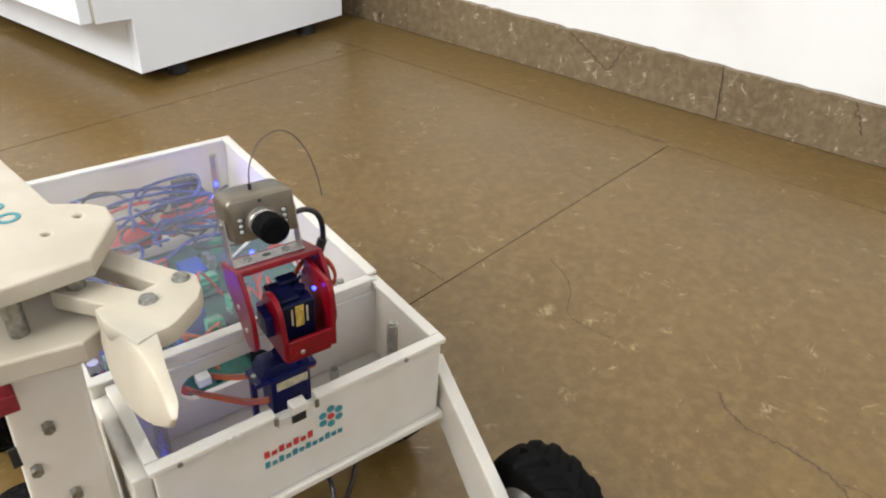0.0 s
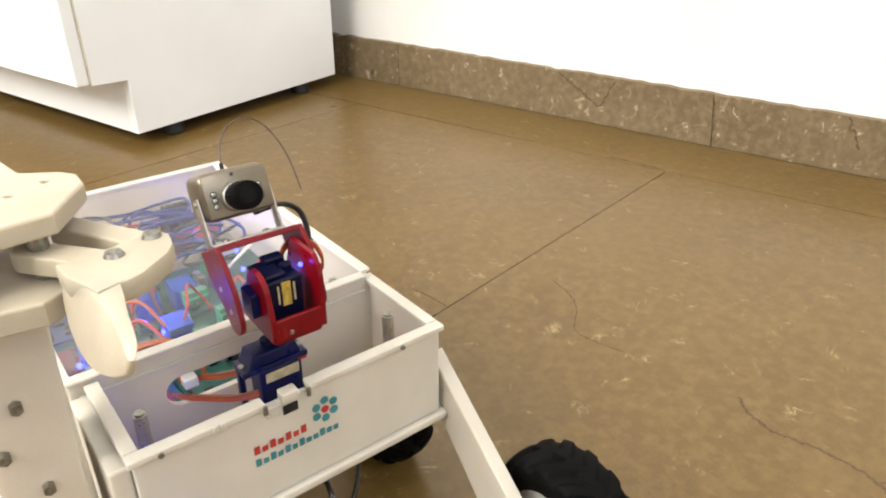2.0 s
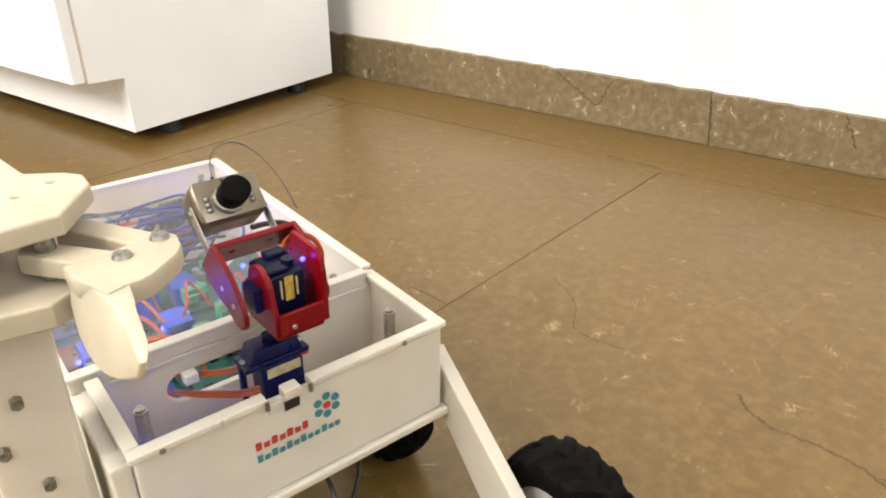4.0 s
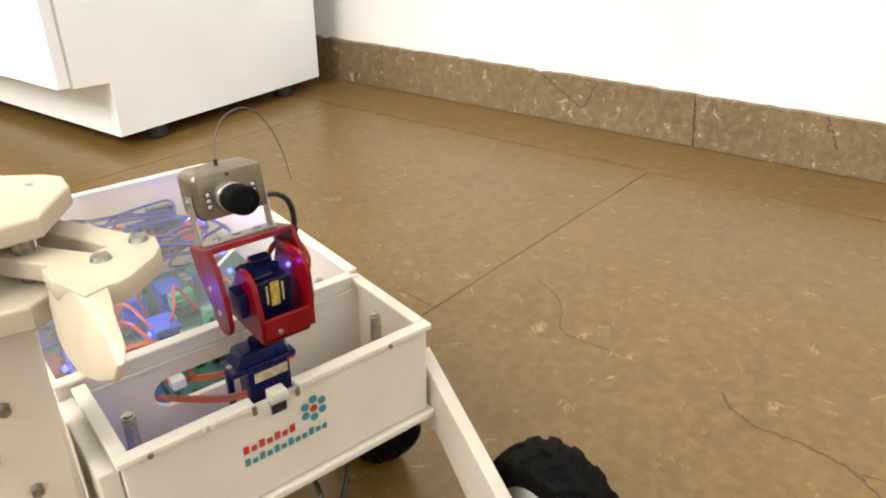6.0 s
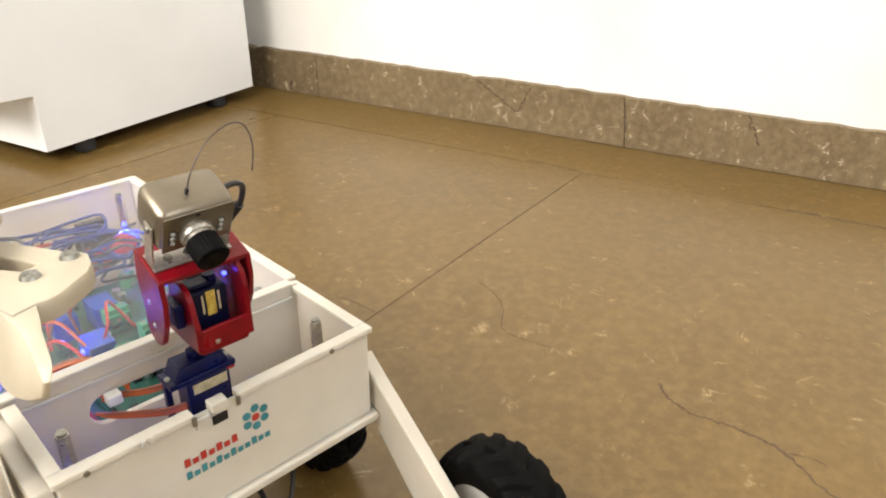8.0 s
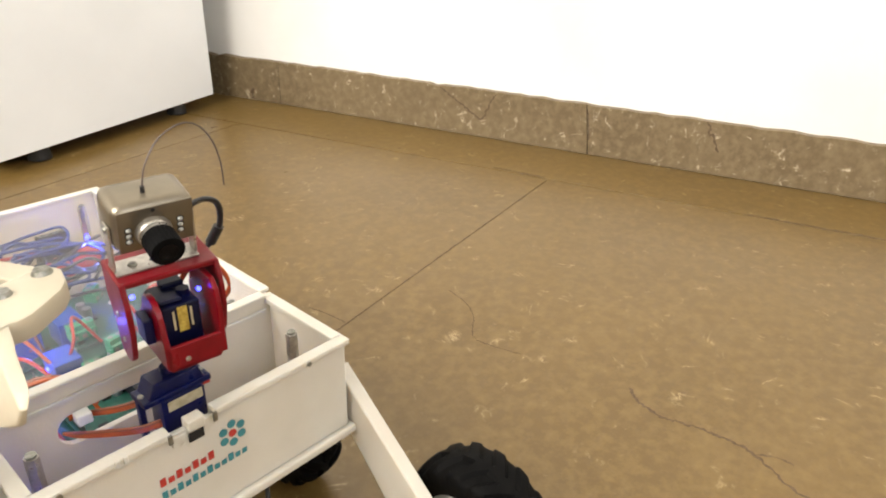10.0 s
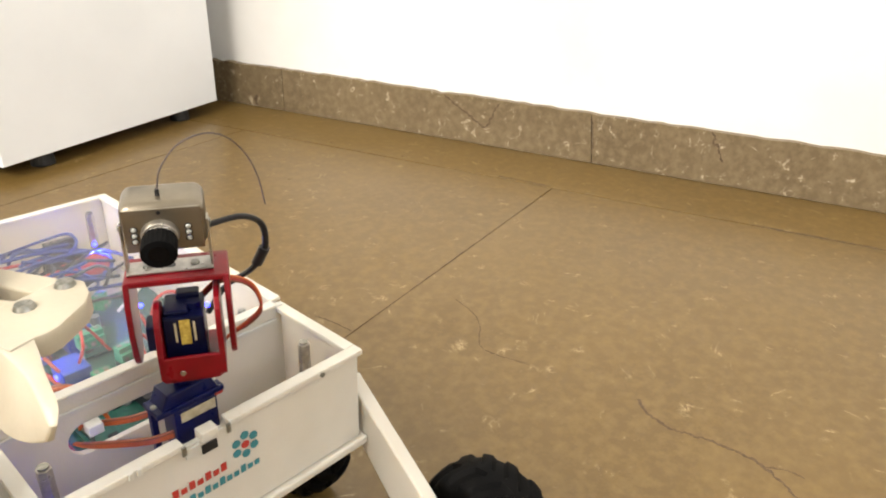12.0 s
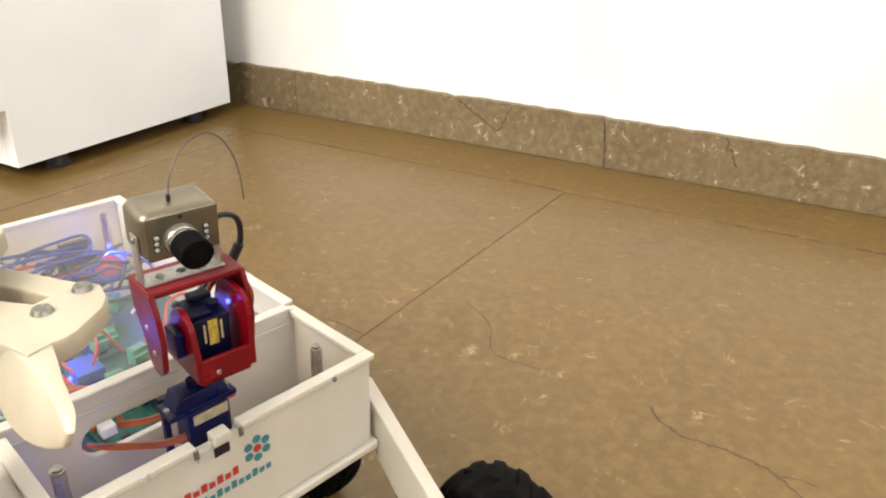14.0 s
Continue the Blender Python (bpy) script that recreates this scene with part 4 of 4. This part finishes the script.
# ---- gripper and its mast beside the trays ----
def build_gripper():
    g = tagged(empty("gripper_arm"), "cream 3D printed robot gripper with linked claw on a white mast", "robot arm")
    mast = prism([(-0.1230, 0.1), (-0.0935, 0.1), (-0.0880, 0.229), (-0.1160, 0.229)], -0.004, 0.0, 0.0008, pose(0, 0.012, 0, 90, 0, 0))
    part("mast_front", mast, M_PRINT, g, "white printed mast plate with bolts")
    part("mast_side", prism([(0.0165, 0.098), (0.046, 0.098), (0.046, 0.229), (0.0165, 0.229)], -0.0925, -0.0890, 0.0006, SIDEWAYS), M_PRINT, g)
    part("mast_foot", box((-0.1260, 0.010, 0.0600), (-0.0895, 0.050, 0.0985), 0.0015), M_PRINT, g)
    for x, z in ((-0.1060, 0.190), (-0.1145, 0.171), (-0.1045, 0.150)):
        part("mast_bolt", rod((x, 0.0119, z), (x, 0.0085, z), 0.0024, 6), M_ZINC, g)
    part("mast_slot", box((-0.1212, 0.0108, 0.176), (-0.1180, 0.0119, 0.186), 0.0003), M_CHIP, g)
    part("mast_servo", box((-0.1420, 0.004, 0.2085), (-0.1120, 0.011, 0.2170), 0.0008), M_PCBR, g, "dark red servo between the mast and the plate")
    low = [(-0.128, 0.060), (-0.094, 0.060), (-0.0800, 0.014), (-0.0810, -0.004), (-0.0900, -0.010), (-0.128, -0.004)]
    head = part("lower_plate", prism(low, 0.2295, 0.2385, 0.0010), M_CREAM, g)
    up = [(-0.128, 0.115), (-0.0885, 0.115), (-0.0805, 0.056), (-0.0680, 0.047), (-0.0635, 0.040), (-0.0640, 0.028), (-0.0790, 0.003), (-0.128, -0.002)]
    holes = [circle(-0.0745, 0.0385, 0.0016, 12), circle(-0.0875, 0.0305, 0.0016, 12)]
    part("upper_plate", prism(up, 0.2545, 0.2620, 0.0010, None, holes), M_CREAM, head, "cream printed top plate with teal rings")
    ring = bmesh.new()
    for x, y, r in ((-0.0965, 0.0515, 0.0045), (-0.0990, 0.0640, 0.0035)):
        add_prism(ring, circle(x, y, r, 24), 0.2620, 0.2623, 0, None, [circle(x, y, r * 0.62, 24)])
    part("plate_rings", ring, M_INKTEAL, head)
    for x, y in ((-0.1065, 0.008), (-0.0850, 0.010), (-0.0745, 0.0385), (-0.0875, 0.0305)):
        part("spacer", rod((x, y, 0.2385), (x, y, 0.2545), 0.0034, 16), M_ZINC, head, "brass-grey spacer", True)
    zt = 0.2500

    def link(a, b, w, z0, z1):
        a, b = Vector(a), Vector(b)
        ang = math.atan2(b.y - a.y, b.x - a.x)
        d = (b - a).length
        out = circle(d, 0, w, 10, -math.pi / 2, math.pi / 2) + circle(0, 0, w, 10, math.pi / 2, math.pi * 1.5)
        return part("link", prism(out, z0, z1, 0.0008, pose(a.x, a.y, 0, 0, 0, math.degrees(ang))), M_CREAM, head, "cream printed gripper link")
    link((-0.0735, 0.0290), (-0.0535, -0.0085), 0.0052, 0.2418, zt - 0.0012)
    link((-0.0880, 0.0130), (-0.0675, -0.0155), 0.0056, 0.2418, zt - 0.0012)
    # claw: a flat head that carries the screws, and a curved finger with a broad slanting flank
    tops = [(-0.0840, -0.0100), (-0.0690, -0.0085), (-0.0550, -0.0040), (-0.0500, -0.0045), (-0.0480, -0.0090), (-0.0495, -0.0180), (-0.0530, -0.0240), (-0.0640, -0.0335),
            (-0.0680, -0.0350), (-0.0705, -0.0350), (-0.0780, -0.0380), (-0.0835, -0.0200)]
    claw = prism(tops, 0.2425, zt, 0.0008)
    ze = zt - 0.0006
    inner = curve_points([(-0.0705, -0.0330, ze), (-0.0722, -0.0440, ze), (-0.0738, -0.0520, ze), (-0.0752, -0.0620, ze), (-0.0765, -0.0700, ze - 0.001), (-0.0785, -0.0735, ze - 0.004)], 5)
    outer = curve_points([(-0.0832, -0.0130, ze), (-0.0802, -0.0320, ze), (-0.0787, -0.0450, ze), (-0.0788, -0.0560, ze), (-0.0796, -0.0660, ze - 0.001), (-0.0802, -0.0725, ze - 0.004)], 5)
    low = curve_points([(-0.0846, -0.0090, 0.2360), (-0.0860, -0.0200, 0.2310), (-0.0862, -0.0320, 0.2285), (-0.0852, -0.0440, 0.2290), (-0.0832, -0.0560, 0.2325), (-0.0808, -0.0670, 0.2380)], 5)
    under = curve_points([(-0.0750, -0.0230, 0.2420), (-0.0770, -0.0340, 0.2350), (-0.0780, -0.0430, 0.2310), (-0.0788, -0.0520, 0.2310), (-0.0790, -0.0610, 0.2335), (-0.0788, -0.0685, 0.2385)], 5)
    finger = bmesh.new()
    rows = [[finger.verts.new(p) for p in line] for line in (inner, outer, low, under)]
    for a, b in zip(rows, rows[1:] + rows[:1]):
        for k in range(len(a) - 1):
            finger.faces.new((a[k], a[k + 1], b[k + 1], b[k]))
    finger.faces.new([r[0] for r in rows])
    finger.faces.new([r[-1] for r in rows][::-1])
    bmesh.ops.recalc_face_normals(finger, faces=finger.faces)
    bevelled(finger, [e for e in finger.edges if len(e.link_faces) == 2 and e.calc_face_angle(0) > 0.7], 0.0006, 2)
    merge(claw, finger)
    part("claw", claw, M_CREAM, head, "cream printed curved claw", True)
    for x, y in ((-0.0535, -0.0085), (-0.0675, -0.0155)):
        screw_head("claw_screw", head, (x, y, zt), (0, 0, 1), 0.0034)
        part("claw_nut", rod((x, y, 0.2425), (x, y, 0.2385), 0.0030, 6), M_ZINC, head)
    return head


# ---- floor tiles, skirting and their cracks ----
def build_stone(floor):
    us = [BACK_U, -1.465, -0.365, 0.735, WALL_U - 0.0122]
    vs = [NEAR_V, -2.103, -1.553, -1.003, -0.453, 0.097, 0.640, 1.19, 1.74, FAR_V]
    gap = 0.0007

    def edge(v, u):
        return v if v in (NEAR_V, FAR_V) else v - 0.112 * (u - 0.49)
    for i in range(len(us) - 1):
        strip = i == len(us) - 2
        lines = [NEAR_V, -1.9, -0.95, 0.92, FAR_V] if strip else vs
        for va, vb in zip(lines, lines[1:]):
            ua, ub = us[i] + (0.0016 if strip else gap), us[i + 1] - (0 if strip else gap)
            out = [(ua, edge(va, ua) + gap), (ub, edge(va, ub) + gap), (ub, edge(vb, ub) - gap), (ua, edge(vb, ua) - gap)]
            part("tile", prism(out, -0.010, 0.0, 0.00015), M_FLOOR, floor)
    joints = [-2.24, -1.667, -1.094, -0.520, 0.054, 0.626, 1.199, 1.772, FAR_V]
    base = empty("skirting", ROOM)
    tagged(base, "brown stone skirting with cracked and chipped slabs along the wall", "skirting", kind="structure")
    rnd = random.Random(3)
    for a, b in zip(joints, joints[1:]):
        # a slab with an uneven, chipped upper edge; one joint leans
        n = 40
        la, lb = (0.0045 if abs(j - 0.054) < 0.01 else 0.0 for j in (a, b))
        top = [(b + lb - (b - a) * k / n, 0.0765 + rnd.uniform(-0.0014, 0.0010) - (rnd.uniform(0, 0.004) if rnd.random() < 0.12 else 0)) for k in range(1, n)]
        out = [(a - la + 0.0005, 0.0002), (b - lb - 0.0005, 0.0002), (b + lb - 0.0005, 0.0765)] + top + [(a + la + 0.0005, 0.0768)]
        part("skirting_slab", prism(out, WALL_U - 0.012, WALL_U - 0.0004, 0.0005, SIDEWAYS), M_SKIRT, base)

    def crack(name, parent, pts, w, label=""):
        """A ragged narrow dirt line lying in a crack."""
        line = curve_points(pts, 9)
        bm = bmesh.new()
        last = None
        for i, p in enumerate(line):
            d = (line[min(i + 1, len(line) - 1)] - line[max(i - 1, 0)]).normalized()
            s = Vector((-d.y, d.x, 0)) if parent is floor else d.cross(Vector((1, 0, 0)))
            ww = w * rnd.uniform(0.25, 1.0) * (0.3 if i in (0, len(line) - 1) else 1)
            p = p + s * rnd.uniform(-0.5, 0.5) * w * 1.6
            pair = (bm.verts.new(p + s * ww), bm.verts.new(p - s * ww))
            if last:
                bm.faces.new((last[0], last[1], pair[1], pair[0]))
            last = pair
        ex = bmesh.ops.extrude_face_region(bm, geom=bm.faces[:])
        bmesh.ops.translate(bm, vec=(0, 0, -0.0005) if parent is floor else (0.0005, 0, 0), verts=[v for v in ex["geom"] if isinstance(v, bmesh.types.BMVert)])
        bmesh.ops.recalc_face_normals(bm, faces=bm.faces)
        return part(name, bm, M_CRACK, parent, label)

    inv = ROOM.inverted()

    def on_floor(pts):
        return [inv @ Vector((x, y, 0.0002)) for x, y in pts]
    def flat(pts):
        return [Vector((u, v, 0.0002)) for u, v in pts]
    crack("crack", floor, flat([(0.312, -0.137), (0.298, -0.147), (0.288, -0.164), (0.2866, -0.181), (0.2862, -0.196), (0.2835, -0.214), (0.2785, -0.2285), (0.2655, -0.246), (0.250, -0.262), (0.243, -0.285)]), 0.0015)
    crack("crack", floor, flat([(0.276, -0.236), (0.279, -0.250), (0.276, -0.262)]), 0.0008)
    crack("crack", floor, flat([(0.3888, 0.0623), (0.3733, 0.0363), (0.3537, 0.0199), (0.3231, 0.0067), (0.3165, -0.0154), (0.3164, -0.0416)]), 0.0006)
    crack("crack", floor, flat([(0.2964, 0.1658), (0.2955, 0.1517), (0.2935, 0.138), (0.290, 0.122)]), 0.0007)
    crack("joint_dirt", floor, [Vector((0.7354, v, 0.0003)) for v in (-0.19, -0.24, -0.30, -0.36, -0.42, -0.46)], 0.0022)
    crack("joint_dirt", floor, [Vector((0.7420 - 0.05 * (0.155 - v), v, 0.0003)) for v in (0.155, 0.130, 0.100, 0.074)], 0.0016)
    crack("joint_dirt", floor, flat([(0.270, 0.1216), (0.343, 0.1135), (0.444, 0.1022), (0.521, 0.0936), (0.668, 0.0771)]), 0.0008)
    crack("joint_dirt", floor, flat([(0.300, 0.6613), (0.340, 0.6568), (0.378, 0.6525)]), 0.0014)
    for x, y, r in ((0.482, 0.809, 0.006), (0.59, 0.648, 0.0025), (0.44, 0.558, 0.0025), (0.625, 0.519, 0.0025), (0.52, 0.835, 0.003)):
        crack("floor_speck", floor, on_floor([(x - r, y), (x, y + r * 0.2), (x + r, y - r * 0.2)]), r * 0.4)
    f = WALL_U - 0.0123

    def on_skirt(pts):
        return [Vector((f, v, z)) for v, z in pts]
    crack("crack", base, on_skirt([(0.3022, 0.0737), (0.280, 0.059), (0.2604, 0.0478), (0.243, 0.037), (0.2267, 0.0302), (0.217, 0.0499), (0.2052, 0.0739)]), 0.0017)
    crack("crack", base, on_skirt([(-0.1155, 0.0760), (-0.121, 0.066), (-0.1184, 0.0594), (-0.1269, 0.0560), (-0.1361, 0.0334)]), 0.0019)
    crack("crack", base, on_skirt([(0.0572, 0.073), (0.0535, 0.05), (0.0495, 0.022)]), 0.0014)
    crack("floor_speck", base, on_skirt([(0.689, 0.022), (0.688, 0.012), (0.690, 0.003)]), 0.0045)


# ---- movement: pan and tilt of the bracket, which carries the small camera ----
TURNS = [  # seconds, pan, tilt of the fork
    (0, -2.5, -18), (0.5, -2, -14), (1, -1, -11.5), (1.2, -1.5, -17), (1.5, -2, -28.8), (2, -1, -27.5), (2.5, -0.5, -38), (3, -1, -53), (3.3, -1, -54), (4.2, 0.5, -42), (5.2, 1.6, -26), (5.5, 1.5, -23.5),
    (6, -0.5, -17), (6.5, -1.5, -10.5), (7, -2, -0.5), (7.5, 0, 6.7), (8, -1.5, 20), (8.5, -2, 19.5), (8.8, -2.5, 19), (9.8, -7, 9), (10.8, -14, 0.5), (11, -15, 0.5), (11.5, -24, 0.5), (12, -31, 0.5), (12.5, -32, 0),
    (13, -24, -1.5), (13.5, -12, -1.5), (14, -5, 0)]
NODS = [  # seconds, shift in millimetres, turn and nod in degrees
    (0, 2.1, 4.7, -3.3, 0, -4), (0.5, 2.4, 1.6, -2.8, 0.2, -4), (1, 0.3, 0.1, -2, -0.6, -3.1), (1.5, 0, 0.6, -0.7, -0.8, -2.9), (2, 0.4, -0.1, -1.1, -0.9, -2.8), (2.5, 1, -0.3, -3.3, -0.8, -2.9),
    (3, 1, -1.1, -3.9, -0.9, -3), (5.5, 1.1, -2.4, -3, -1, -2.4), (6, -0.6, -0.9, -1.3, -1.1, -2.3), (6.5, -1.4, -0.3, -0.5, -1.1, -2.2), (7, -0.2, 1.6, -3.4, -2.0, -3.2), (7.5, 0.1, 0.9, -4, -2.4, -3),
    (8, 0.9, 1, -4.1, -2.6, -2.7), (8.5, 0.5, 1.3, -4.5, -2.6, -2.8), (11, 0.7, -0.7, -2.1, -3.4, -1.2), (12.5, 1.6, -0.9, -4.2, -3, -2.2), (14, 1.6, -1.2, -3.5, -3.2, -1.4)]


def motions():
    about = Matrix.Translation((-0.085, 0.010, 0.250))
    walk(grip_head, [(t, Matrix.Translation((x / 1000, y / 1000, z / 1000)) @ about @ pose(0, 0, 0, 0, 0, a) @ pose(0, 0, 0, b, 0, 0) @ about.inverted()) for t, x, y, z, a, b in NODS])
    walk(pan_part, [(t, pose(0, 0, 0, 0, 0, a)) for t, a, b in TURNS])
    for ob in tilt_parts:
        walk(ob, [(t, pose(0, AXIS, (ZP - ZB) / SIZE, b, 0, 0)) for t, a, b in TURNS])
    walk(mini, [(t, pose(PX, PY, ZP, 0, 0, a) @ pose(0, AXIS * SIZE, 0, b, 0, 0)) for t, a, b in TURNS])


floor_ob = build_room()
build_cabinet()
rover_ob = build_rover()
build_electronics(rover_ob)
build_base_servo()
pan_part, tilt_parts = build_pan_tilt()
mini = build_mini_camera()
grip_head = build_gripper()
build_stone(floor_ob)
motions()
